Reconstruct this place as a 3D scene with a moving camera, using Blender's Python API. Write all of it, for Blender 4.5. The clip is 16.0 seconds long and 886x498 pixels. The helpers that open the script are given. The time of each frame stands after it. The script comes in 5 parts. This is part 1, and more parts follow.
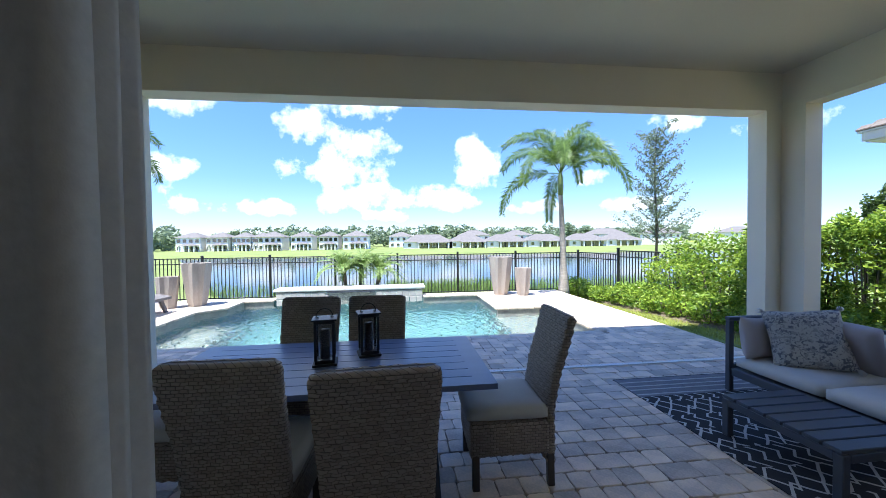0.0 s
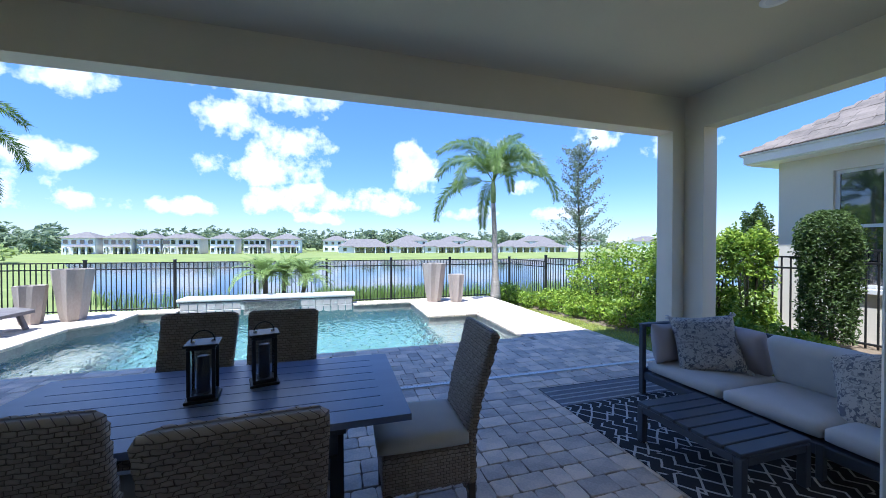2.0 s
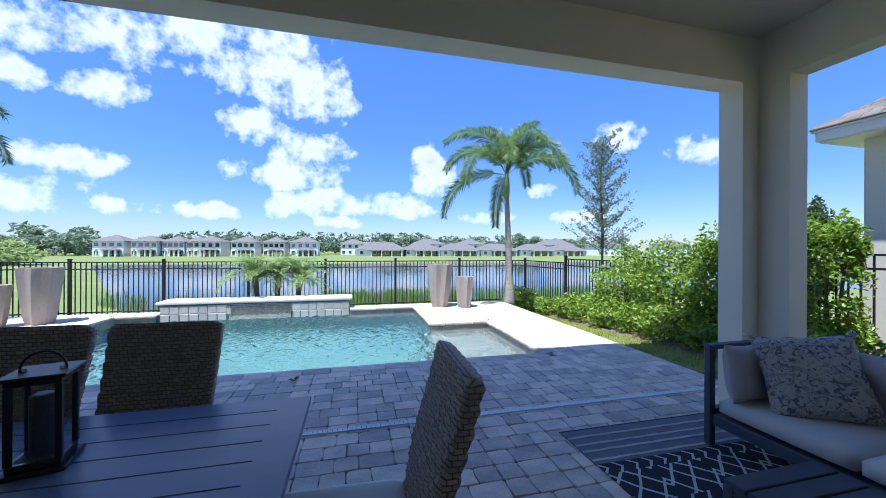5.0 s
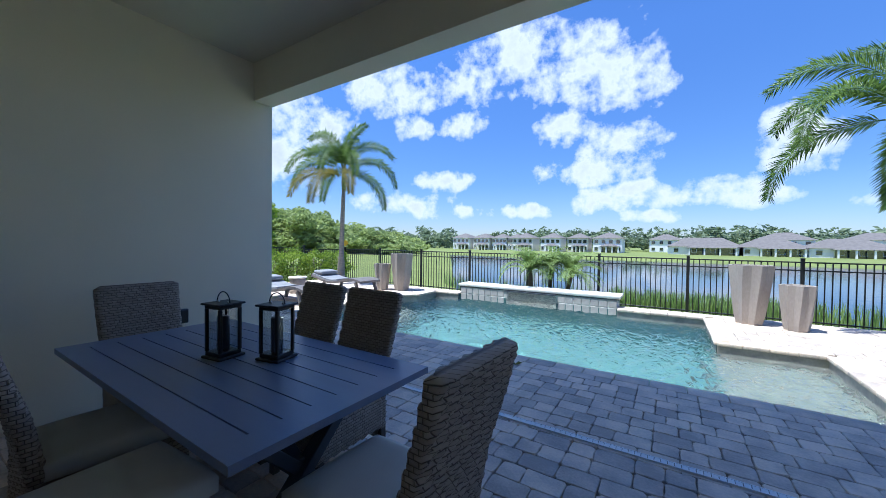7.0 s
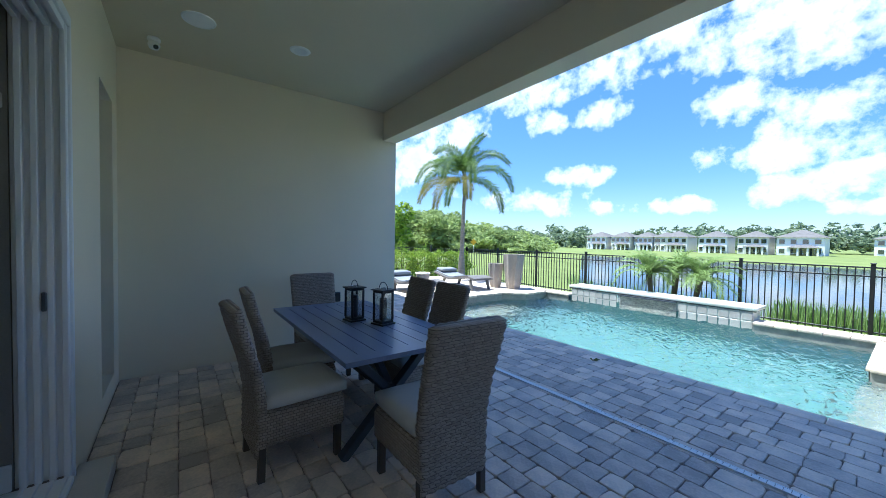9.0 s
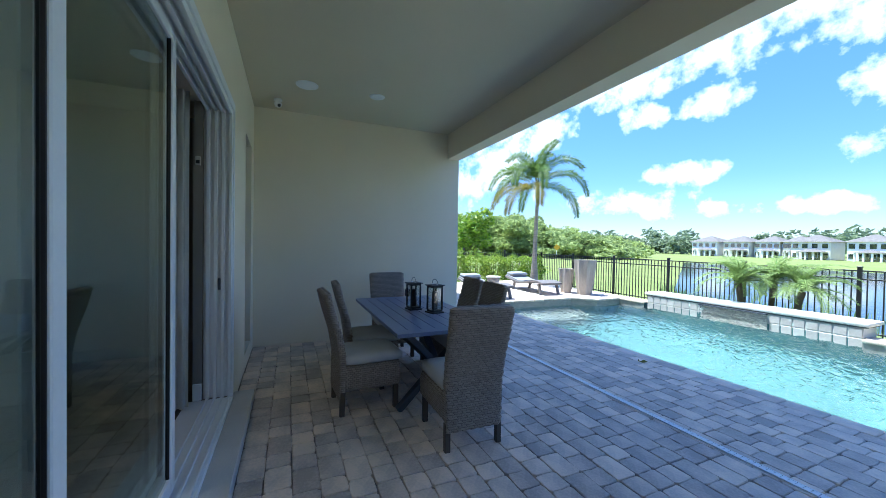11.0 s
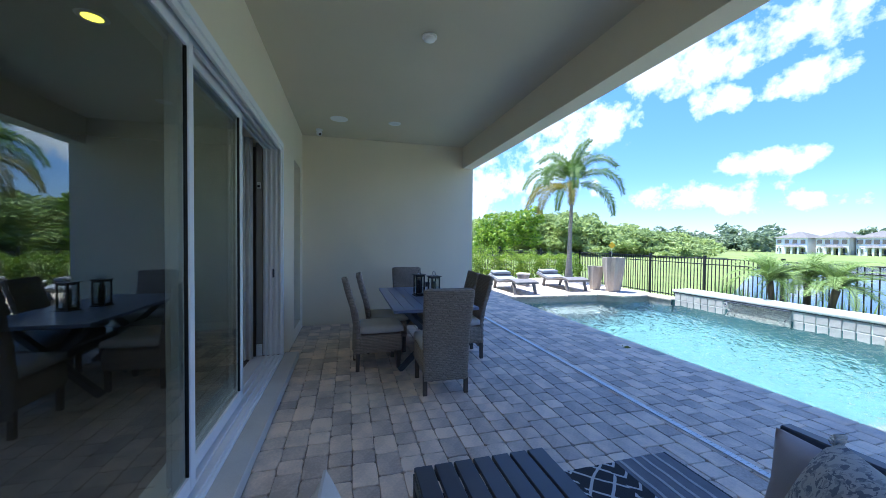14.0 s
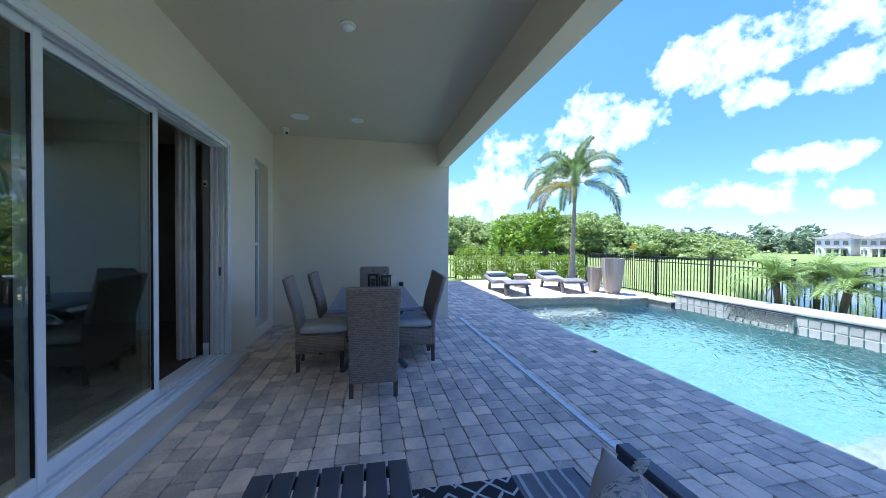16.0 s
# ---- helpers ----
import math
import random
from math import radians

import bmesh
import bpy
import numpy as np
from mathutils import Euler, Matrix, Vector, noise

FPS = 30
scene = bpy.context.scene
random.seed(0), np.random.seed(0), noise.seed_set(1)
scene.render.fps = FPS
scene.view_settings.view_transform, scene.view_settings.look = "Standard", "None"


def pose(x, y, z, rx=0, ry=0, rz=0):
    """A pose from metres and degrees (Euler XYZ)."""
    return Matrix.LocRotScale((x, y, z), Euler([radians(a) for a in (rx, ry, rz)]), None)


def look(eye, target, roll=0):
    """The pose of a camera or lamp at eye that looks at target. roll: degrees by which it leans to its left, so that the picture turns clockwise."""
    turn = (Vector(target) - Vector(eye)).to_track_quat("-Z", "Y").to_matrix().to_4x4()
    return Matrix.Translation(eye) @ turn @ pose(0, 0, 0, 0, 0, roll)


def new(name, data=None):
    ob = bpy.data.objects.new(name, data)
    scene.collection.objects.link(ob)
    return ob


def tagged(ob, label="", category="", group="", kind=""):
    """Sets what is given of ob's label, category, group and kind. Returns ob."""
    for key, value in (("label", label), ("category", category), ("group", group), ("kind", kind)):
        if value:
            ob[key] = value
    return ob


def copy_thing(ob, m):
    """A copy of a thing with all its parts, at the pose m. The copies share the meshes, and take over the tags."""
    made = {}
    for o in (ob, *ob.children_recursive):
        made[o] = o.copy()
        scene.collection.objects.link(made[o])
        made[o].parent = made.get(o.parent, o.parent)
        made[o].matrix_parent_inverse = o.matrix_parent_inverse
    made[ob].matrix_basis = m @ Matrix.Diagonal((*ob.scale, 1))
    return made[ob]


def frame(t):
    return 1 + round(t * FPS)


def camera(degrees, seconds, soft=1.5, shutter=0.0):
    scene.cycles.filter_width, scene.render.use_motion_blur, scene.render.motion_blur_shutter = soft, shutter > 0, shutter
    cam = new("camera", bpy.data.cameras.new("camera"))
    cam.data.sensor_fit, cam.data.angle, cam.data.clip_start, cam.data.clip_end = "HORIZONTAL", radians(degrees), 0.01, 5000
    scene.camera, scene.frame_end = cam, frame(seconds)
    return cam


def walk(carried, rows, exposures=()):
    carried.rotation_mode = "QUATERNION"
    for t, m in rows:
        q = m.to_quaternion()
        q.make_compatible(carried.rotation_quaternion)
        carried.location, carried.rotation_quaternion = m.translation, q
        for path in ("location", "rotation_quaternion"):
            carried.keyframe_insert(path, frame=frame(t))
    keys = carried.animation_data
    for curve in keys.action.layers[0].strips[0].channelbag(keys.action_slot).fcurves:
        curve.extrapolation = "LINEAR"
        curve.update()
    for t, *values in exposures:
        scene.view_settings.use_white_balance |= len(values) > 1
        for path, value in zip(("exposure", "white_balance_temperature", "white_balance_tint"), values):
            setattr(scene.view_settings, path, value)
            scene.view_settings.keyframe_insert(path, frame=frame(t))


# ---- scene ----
cam = camera(102.6, 16.0, soft=0.65)

PATH = [
    (0, (2.328, -0.575, 1.486), (2.557, 1.412, 1.438), -0.7),
    (0.5, (2.351, -0.553, 1.487), (2.706, 1.414, 1.447), -0.6),
    (1, (2.402, -0.438, 1.459), (2.937, 1.489, 1.429), -0.8),
    (1.5, (2.476, -0.441, 1.495), (3.033, 1.48, 1.47), -0.2),
    (2, (2.49, -0.369, 1.504), (3.061, 1.548, 1.483), 0.1),
    (2.5, (2.45, -0.24, 1.529), (3.15, 1.634, 1.512), -0.0),
    (3, (2.456, -0.114, 1.505), (3.219, 1.735, 1.499), -0.0),
    (5.5, (3.18, 0.572, 1.38), (3.383, 2.561, 1.372), 0.5),
    (6, (3.342, 0.642, 1.395), (3.102, 2.627, 1.367), 0.7),
    (6.5, (3.534, 0.78, 1.342), (2.83, 2.652, 1.309), 0.7),
    (7, (3.797, 0.727, 1.346), (2.718, 2.41, 1.31), 0.7),
    (7.5, (4.05, 0.654, 1.39), (2.809, 2.222, 1.348), 0.7),
    (8, (4.284, 0.651, 1.392), (2.908, 2.102, 1.348), 0.6),
    (8.5, (4.488, 0.57, 1.412), (2.937, 1.83, 1.36), 0.9),
    (9, (4.671, 0.476, 1.429), (3.068, 1.671, 1.376), 0.9),
    (9.5, (4.874, 0.459, 1.448), (3.187, 1.531, 1.383), 0.7),
    (10, (5.055, 0.455, 1.439), (3.292, 1.397, 1.383), 0.8),
    (12.5, (5.985, 0.435, 1.444), (4.121, 1.16, 1.419), 0.6),
    (13, (6.191, 0.476, 1.438), (4.311, 1.157, 1.409), 0.4),
    (13.5, (6.387, 0.615, 1.409), (4.475, 1.201, 1.384), 0.2),
    (14, (6.453, 0.748, 1.457), (4.522, 1.266, 1.415), 0.5),
    (14.5, (6.515, 0.942, 1.461), (4.58, 1.448, 1.422), 0.4),
    (15, (6.612, 1.139, 1.47), (4.678, 1.645, 1.436), 0.4),
    (15.5, (6.619, 1.345, 1.455), (4.667, 1.78, 1.412), 0.6),
    (16, (6.503, 1.617, 1.414), (4.544, 2.021, 1.382), 0.4),
]
walk(cam, [(t, look(eye, target, roll)) for t, eye, target, roll in PATH],
     exposures=[(0, 1.45, 5800, 8), (1.0, 1.38, 5600, 9), (2.0, 1.2, 5400, 10), (3.0, 1.12, 5350, 10), (5.5, 0.8, 5400, 10), (6.5, 0.7, 5430, 7), (7.2, 0.73, 5460, 6), (8.0, 0.92, 5480, 2), (9.5, 1.3, 5450, 0), (12.5, 1.5, 5430, 4), (16, 1.45, 5350, 7)])

# ---- sky and sun ----
SUN_AZ, SUN_EL = radians(226), radians(71)      # azimuth from +y, clockwise
sun = new("sun", bpy.data.lights.new("sun", "SUN"))
sun.data.energy, sun.data.angle, sun.data.color = 5.0, radians(0.55), (1.0, 0.95, 0.87)
sun.matrix_world = look((0, 0, 30), (0 - math.sin(SUN_AZ) * math.cos(SUN_EL), 0 - math.cos(SUN_AZ) * math.cos(SUN_EL), 30 - math.sin(SUN_EL)))

# clouds: azimuth, elevation, half width, half height in degrees
CLOUDS = [(-40, 22, 9, 3), (-38, 18, 3, 1.9), (-30, 18, 3.3, 1.8), (-17, 26, 12, 4.2), (-7, 23, 6, 4), (-14, 17, 3.5, 2.2),
          (-7, 14, 4.6, 3), (-11, 11, 6.9, 1.8), (-34, 9.5, 4, 1.5), (0, 7, 8, 1.8), (12, 12, 2.7, 3.2), (40, 16, 2.6, 1.7),
          (49, 13, 3.4, 1.8), (-20, 5, 4, 1), (-3, 4.2, 4, 0.8), (9, 6, 3, 1), (20, 5, 4.5, 1), (29, 9, 2, 0.9), (-28, 5, 4, 0.9), (35, 5, 4, 0.9), (-9, 6, 4, 1.6), (-53, 17, 6.5, 3.6), (-62, 11, 9, 5), (-38, 6, 7, 1.8), (-75, 7, 10, 3)]
world = bpy.data.worlds.new("sky")
scene.world = world
world.use_nodes = True
wt = world.node_tree
wt.nodes.clear()


def wnode(kind, **kw):
    n = wt.nodes.new(kind)
    for k, v in kw.items():
        if k == "operation":
            n.operation = v
        elif k == "blend_type":
            n.blend_type = v
    return n


def wmath(op, a, b=0.0):
    n = wnode("ShaderNodeMath", operation=op)
    for i, v in enumerate((a, b)):
        if isinstance(v, (int, float)):
            n.inputs[i].default_value = v
        else:
            wt.links.new(v, n.inputs[i])
    return n.outputs[0]


sky = wt.nodes.new("ShaderNodeTexSky")
sky.sky_type, sky.sun_disc = "NISHITA", False
sky.sun_elevation, sky.sun_rotation = SUN_EL, SUN_AZ
sky.air_density, sky.dust_density, sky.ozone_density = 1.0, 0.15, 4.0
coord = wt.nodes.new("ShaderNodeTexCoord")
sep = wt.nodes.new("ShaderNodeSeparateXYZ")
wt.links.new(coord.outputs["Generated"], sep.inputs[0])
azim = wmath("MULTIPLY", wmath("ARCTAN2", sep.outputs[0], sep.outputs[1]), 180 / math.pi)
elev = wmath("MULTIPLY", wmath("ARCSINE", sep.outputs[2]), 180 / math.pi)
cover = None
for ca, ce, cw, ch in CLOUDS:
    u = wmath("DIVIDE", wmath("SUBTRACT", azim, ca), cw * 1.25)
    v = wmath("DIVIDE", wmath("SUBTRACT", elev, ce), ch * 1.25)
    d = wmath("SUBTRACT", 1.0, wmath("ADD", wmath("MULTIPLY", u, u), wmath("MULTIPLY", v, v)))
    cover = d if cover is None else wmath("MAXIMUM", cover, d)
cover = wmath("MAXIMUM", cover, -1.2)
fluff = wt.nodes.new("ShaderNodeTexNoise")
fluff.inputs["Scale"].default_value, fluff.inputs["Detail"].default_value, fluff.inputs["Roughness"].default_value = 11.0, 9.0, 0.62
wt.links.new(coord.outputs["Generated"], fluff.inputs["Vector"])
puff = wt.nodes.new("ShaderNodeTexNoise")
puff.inputs["Scale"].default_value, puff.inputs["Detail"].default_value = 30.0, 5.0
wt.links.new(coord.outputs["Generated"], puff.inputs["Vector"])
dens = wmath("ADD", wmath("MULTIPLY", cover, 0.42), wmath("MULTIPLY", wmath("SUBTRACT", fluff.outputs[0], 0.5), 2.6))
dens = wmath("ADD", dens, wmath("MULTIPLY", wmath("SUBTRACT", puff.outputs[0], 0.5), 0.5))
ramp = wt.nodes.new("ShaderNodeValToRGB")
ramp.color_ramp.elements[0].position, ramp.color_ramp.elements[1].position = 0.02, 0.42
wt.links.new(dens, ramp.inputs[0])
haze = wt.nodes.new("ShaderNodeMapRange")
haze.inputs["From Min"].default_value, haze.inputs["From Max"].default_value = 9.0, 0.0
haze.inputs["To Min"].default_value, haze.inputs["To Max"].default_value = 0.0, 0.12
wt.links.new(elev, haze.inputs["Value"])
mask = wmath("MAXIMUM", ramp.outputs[0], haze.outputs[0])
hsv = wt.nodes.new("ShaderNodeHueSaturation")
hsv.inputs["Saturation"].default_value = 1.1
wt.links.new(sky.outputs[0], hsv.inputs["Color"])
blend = wt.nodes.new("ShaderNodeMix")
blend.data_type = "RGBA"
wt.links.new(mask, blend.inputs["Factor"])
tint = wt.nodes.new("ShaderNodeVectorMath")
tint.operation = "MULTIPLY"
tint.inputs[1].default_value = (0.98, 1.0, 1.22)
wt.links.new(hsv.outputs[0], tint.inputs[0])
dim = wt.nodes.new("ShaderNodeMapRange")
dim.inputs["From Min"].default_value, dim.inputs["From Max"].default_value = 0.0, 28.0
dim.inputs["To Min"].default_value, dim.inputs["To Max"].default_value = 0.62, 1.0
wt.links.new(elev, dim.inputs["Value"])
dimmed = wt.nodes.new("ShaderNodeVectorMath")
dimmed.operation = "SCALE"
wt.links.new(tint.outputs[0], dimmed.inputs[0])
wt.links.new(dim.outputs[0], dimmed.inputs["Scale"])
wt.links.new(dimmed.outputs[0], blend.inputs["A"])
shade = wt.nodes.new("ShaderNodeValToRGB")
shade.color_ramp.elements[0].position, shade.color_ramp.elements[1].position = 0.25, 1.1
shade.color_ramp.elements[0].color, shade.color_ramp.elements[1].color = (0.93, 0.95, 1.0, 1), (0.62, 0.66, 0.74, 1)
wt.links.new(dens, shade.inputs[0])
lift = wt.nodes.new("ShaderNodeVectorMath")
lift.operation = "SCALE"
lift.inputs["Scale"].default_value = 6.4
wt.links.new(shade.outputs[0], lift.inputs[0])
wt.links.new(lift.outputs[0], blend.inputs["B"])
back = wt.nodes.new("ShaderNodeBackground")
back.inputs["Strength"].default_value = 0.105
wt.links.new(blend.outputs["Result"], back.inputs["Color"])
wout = wt.nodes.new("ShaderNodeOutputWorld")
wt.links.new(back.outputs[0], wout.inputs["Surface"])


# ---- materials ----
def material(name, color, rough=0.6, metal=0.0, color2=None, scale=6.0, fine=60.0, bump=0.15, vary="noise", spread=0.5, color3=None, lo=0.42, hi=1.02, transmission=0.0, ior=1.45, coat=0.0, depth=0.004, stretch=(1, 1, 1)):
    """A surface with two scales of colour variation and fine relief. vary: noise, object or island adds a tone per piece."""
    m = bpy.data.materials.new(name)
    m.use_nodes = True
    nt = m.node_tree
    b = nt.nodes["Principled BSDF"]
    b.inputs["Roughness"].default_value, b.inputs["Metallic"].default_value = rough, metal
    b.inputs["Transmission Weight"].default_value, b.inputs["IOR"].default_value, b.inputs["Coat Weight"].default_value = transmission, ior, coat
    color2 = color2 or tuple(c * 0.72 for c in color)
    tc = nt.nodes.new("ShaderNodeTexCoord")
    mp = nt.nodes.new("ShaderNodeMapping")
    mp.inputs["Scale"].default_value = stretch
    nt.links.new(tc.outputs["Object"], mp.inputs[0])
    big = nt.nodes.new("ShaderNodeTexNoise")
    big.inputs["Scale"].default_value, big.inputs["Detail"].default_value = scale, 4.0
    small = nt.nodes.new("ShaderNodeTexNoise")
    small.inputs["Scale"].default_value, small.inputs["Detail"].default_value = fine, 3.0
    for n in (big, small):
        nt.links.new(mp.outputs[0], n.inputs["Vector"])
    mixv = nt.nodes.new("ShaderNodeMath")
    mixv.operation = "MULTIPLY_ADD"
    nt.links.new(small.outputs[0], mixv.inputs[0])
    mixv.inputs[1].default_value = 0.45
    nt.links.new(big.outputs[0], mixv.inputs[2])
    value = mixv.outputs[0]
    if vary in ("object", "island"):
        rnd = nt.nodes.new("ShaderNodeObjectInfo" if vary == "object" else "ShaderNodeNewGeometry")
        add = nt.nodes.new("ShaderNodeMath")
        add.operation = "MULTIPLY_ADD"
        nt.links.new(rnd.outputs["Random" if vary == "object" else "Random Per Island"], add.inputs[0])
        add.inputs[1].default_value = spread
        nt.links.new(value, add.inputs[2])
        sub = nt.nodes.new("ShaderNodeMath")
        sub.operation = "SUBTRACT"
        nt.links.new(add.outputs[0], sub.inputs[0])
        sub.inputs[1].default_value = spread * 0.5
        value = sub.outputs[0]
    rp = nt.nodes.new("ShaderNodeValToRGB")
    rp.color_ramp.elements[0].position, rp.color_ramp.elements[1].position = lo, hi
    rp.color_ramp.elements[0].color, rp.color_ramp.elements[1].color = (*color2, 1), (*color, 1)
    if color3:
        e3 = rp.color_ramp.elements.new(0.72)
        e3.color = (*color3, 1)
    nt.links.new(value, rp.inputs[0])
    nt.links.new(rp.outputs[0], b.inputs["Base Color"])
    if bump:
        bp = nt.nodes.new("ShaderNodeBump")
        bp.inputs["Strength"].default_value, bp.inputs["Distance"].default_value = bump, depth
        nt.links.new(small.outputs[0], bp.inputs["Height"])
        nt.links.new(bp.outputs[0], b.inputs["Normal"])
    return m


M = {}
M["stucco"] = material("stucco", (0.84, 0.755, 0.59), 0.85, color2=(0.78, 0.70, 0.545), scale=1.2, fine=160, bump=0.5, depth=0.003)
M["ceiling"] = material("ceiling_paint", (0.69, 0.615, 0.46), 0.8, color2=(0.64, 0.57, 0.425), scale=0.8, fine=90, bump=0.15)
M["paver"] = material("paver_stone", (0.81, 0.655, 0.505), 0.66, color2=(0.41, 0.345, 0.29), color3=(0.61, 0.505, 0.41), scale=5, fine=55, bump=0.5, vary="object", spread=0.5, depth=0.004)
M["paver_far"] = material("paver_stone_field", (0.81, 0.655, 0.505), 0.66, color2=(0.41, 0.345, 0.29), color3=(0.61, 0.505, 0.41), scale=5, fine=55, bump=0.5, vary="island", spread=0.5, depth=0.004)
M["sand"] = material("joint_sand", (0.30, 0.265, 0.23), 0.95, scale=8, fine=200, bump=0.4)
M["concrete"] = material("concrete", (0.62, 0.60, 0.56), 0.85, color2=(0.5, 0.48, 0.44), scale=3, fine=80, bump=0.3)
M["white"] = material("white_paint", (0.8, 0.8, 0.79), 0.4, color2=(0.72, 0.72, 0.71), scale=2, fine=40, bump=0.03)
M["fixture"] = material("white_fixture_plastic", (0.92, 0.92, 0.915), 0.45, color2=(0.88, 0.88, 0.875), scale=4, fine=60, bump=0.02)
M["frame"] = material("white_aluminium", (0.84, 0.85, 0.86), 0.35, color2=(0.76, 0.77, 0.79), scale=2, fine=90, bump=0.03)
M["dark_metal"] = material("charcoal_aluminium", (0.075, 0.085, 0.105), 0.42, color2=(0.05, 0.058, 0.075), scale=3, fine=220, bump=0.08, depth=0.001)
# table metal: the blue of the reflected sky is mixed into the base colour
M["table"] = material("sky_tinted_aluminium", (0.21, 0.25, 0.38), 0.3, color2=(0.165, 0.20, 0.31), scale=3, fine=140, bump=0.06, depth=0.001, stretch=(0.3, 3, 3))
M["black"] = material("black_aluminium", (0.022, 0.022, 0.024), 0.4, color2=(0.014, 0.014, 0.015), scale=3, fine=90, bump=0.05)
M["wicker"] = material("grey_brown_wicker", (0.40, 0.335, 0.28), 0.6, color2=(0.14, 0.11, 0.09), scale=22, fine=120, bump=0.6, depth=0.004, stretch=(1, 1, 3.5))
M["wood_dark"] = material("dark_leg_wood", (0.10, 0.08, 0.065), 0.5, scale=6, fine=60, stretch=(3, 3, 0.5))
M["cushion"] = material("grey_beige_cushion", (0.60, 0.58, 0.55), 0.9, color2=(0.50, 0.485, 0.46), scale=5, fine=300, bump=0.35, depth=0.002)
M["mauve"] = material("mauve_fabric", (0.50, 0.44, 0.425), 0.9, color2=(0.42, 0.37, 0.36), scale=6, fine=260, bump=0.35, depth=0.002)
M["lounger"] = material("lounger_weave", (0.20, 0.18, 0.175), 0.6, color2=(0.12, 0.108, 0.105), scale=12, fine=150, bump=0.5)
M["lounger_pad"] = material("pale_lounger_pad", (0.30, 0.31, 0.34), 0.9, scale=4, fine=200, bump=0.2)
M["planter"] = material("planter_stone", (0.44, 0.385, 0.34), 0.8, color2=(0.29, 0.255, 0.225), scale=3, fine=45, bump=0.3, stretch=(1, 1, 0.4))
M["cap"] = material("pale_travertine", (0.80, 0.77, 0.71), 0.6, color2=(0.62, 0.58, 0.52), scale=4, fine=40, bump=0.2)
M["tile"] = material("spill_wall_tile", (0.58, 0.53, 0.49), 0.35, color2=(0.40, 0.37, 0.35), scale=5, fine=30, bump=0.1, vary="object", spread=0.4)
M["waterline"] = material("waterline_tile", (0.42, 0.38, 0.34), 0.4, color2=(0.22, 0.21, 0.2), scale=7, fine=30, bump=0.1)
M["grout"] = material("pale_grout", (0.66, 0.64, 0.6), 0.9, scale=5, fine=80)
M["ledger"] = material("ledger_stone", (0.62, 0.58, 0.53), 0.5, color2=(0.36, 0.34, 0.32), scale=16, fine=60, bump=0.6, vary="island", spread=0.7)
# basin colour carries light and dark ripple mottling in place of caustics
M["plaster"] = material("plaster_with_ripple_light", (0.078, 0.165, 0.16), 0.7, color2=(0.004, 0.028, 0.05), scale=8.0, fine=24, bump=0.2, lo=0.52, hi=0.72)
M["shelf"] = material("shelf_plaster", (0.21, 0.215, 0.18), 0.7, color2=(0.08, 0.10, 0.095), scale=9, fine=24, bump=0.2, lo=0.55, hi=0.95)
M["trunk"] = material("palm_trunk", (0.40, 0.36, 0.31), 0.9, color2=(0.24, 0.215, 0.185), scale=5, fine=30, bump=0.6, depth=0.01, stretch=(1, 1, 5))
M["shaft"] = material("palm_crownshaft", (0.20, 0.27, 0.10), 0.5, scale=4, fine=30)
M["frond"] = material("palm_leaflet", (0.21, 0.31, 0.075), 0.42, color2=(0.07, 0.13, 0.03), scale=3, fine=20, vary="island", spread=0.6)
M["frond_old"] = material("palm_leaflet_yellow", (0.34, 0.29, 0.07), 0.55, color2=(0.17, 0.16, 0.04), scale=3, fine=20, vary="island", spread=0.6)
M["leaf"] = material("hedge_leaf", (0.36, 0.47, 0.055), 0.42, color2=(0.115, 0.215, 0.022), scale=2, fine=30, vary="island", spread=0.75)
M["leaf_dark"] = material("dark_leaf", (0.12, 0.18, 0.045), 0.5, color2=(0.045, 0.08, 0.02), scale=2, fine=30, vary="island", spread=0.7)
M["leaf_blue"] = material("grey_green_leaf", (0.26, 0.31, 0.19), 0.6, color2=(0.12, 0.16, 0.10), scale=2, fine=30, vary="island", spread=0.7)
M["leaf_fine"] = material("date_palm_leaflet", (0.36, 0.46, 0.16), 0.5, color2=(0.17, 0.26, 0.07), scale=3, fine=30, vary="island", spread=0.6)
M["woods"] = material("far_woods_leaf", (0.44, 0.51, 0.18), 0.7, color2=(0.21, 0.28, 0.10), scale=0.15, fine=2, vary="island", spread=0.5, bump=0)
# far copy of the woods leaf, greyed so that haze sits in its colour
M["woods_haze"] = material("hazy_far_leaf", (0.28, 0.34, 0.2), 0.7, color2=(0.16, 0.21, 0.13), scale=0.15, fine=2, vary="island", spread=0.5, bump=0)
M["bark"] = material("twig_bark", (0.16, 0.13, 0.10), 0.9, scale=8, fine=60)
M["grass"] = material("lawn", (0.22, 0.255, 0.07), 0.9, color2=(0.13, 0.165, 0.04), scale=0.25, fine=14, bump=0.5, depth=0.03)
M["turf"] = material("turf_blade", (0.44, 0.46, 0.10), 0.6, color2=(0.26, 0.29, 0.06), scale=2, fine=30, vary="island", spread=0.6)
M["mulch"] = material("brown_mulch", (0.20, 0.15, 0.10), 0.95, scale=8, fine=50, bump=0.8, depth=0.02)
M["lake"] = material("lake_water", (0.03, 0.045, 0.06), 0.06, color2=(0.02, 0.03, 0.045), scale=0.05, fine=1.6, bump=0.12, depth=0.05, ior=1.33)
M["house"] = material("white_render_wall", (0.86, 0.85, 0.83), 0.85, color2=(0.78, 0.77, 0.75), scale=0.5, fine=20, bump=0.1)
M["house_pale"] = material("cream_render_wall", (0.78, 0.74, 0.66), 0.85, color2=(0.70, 0.66, 0.58), scale=0.5, fine=20, bump=0.1)
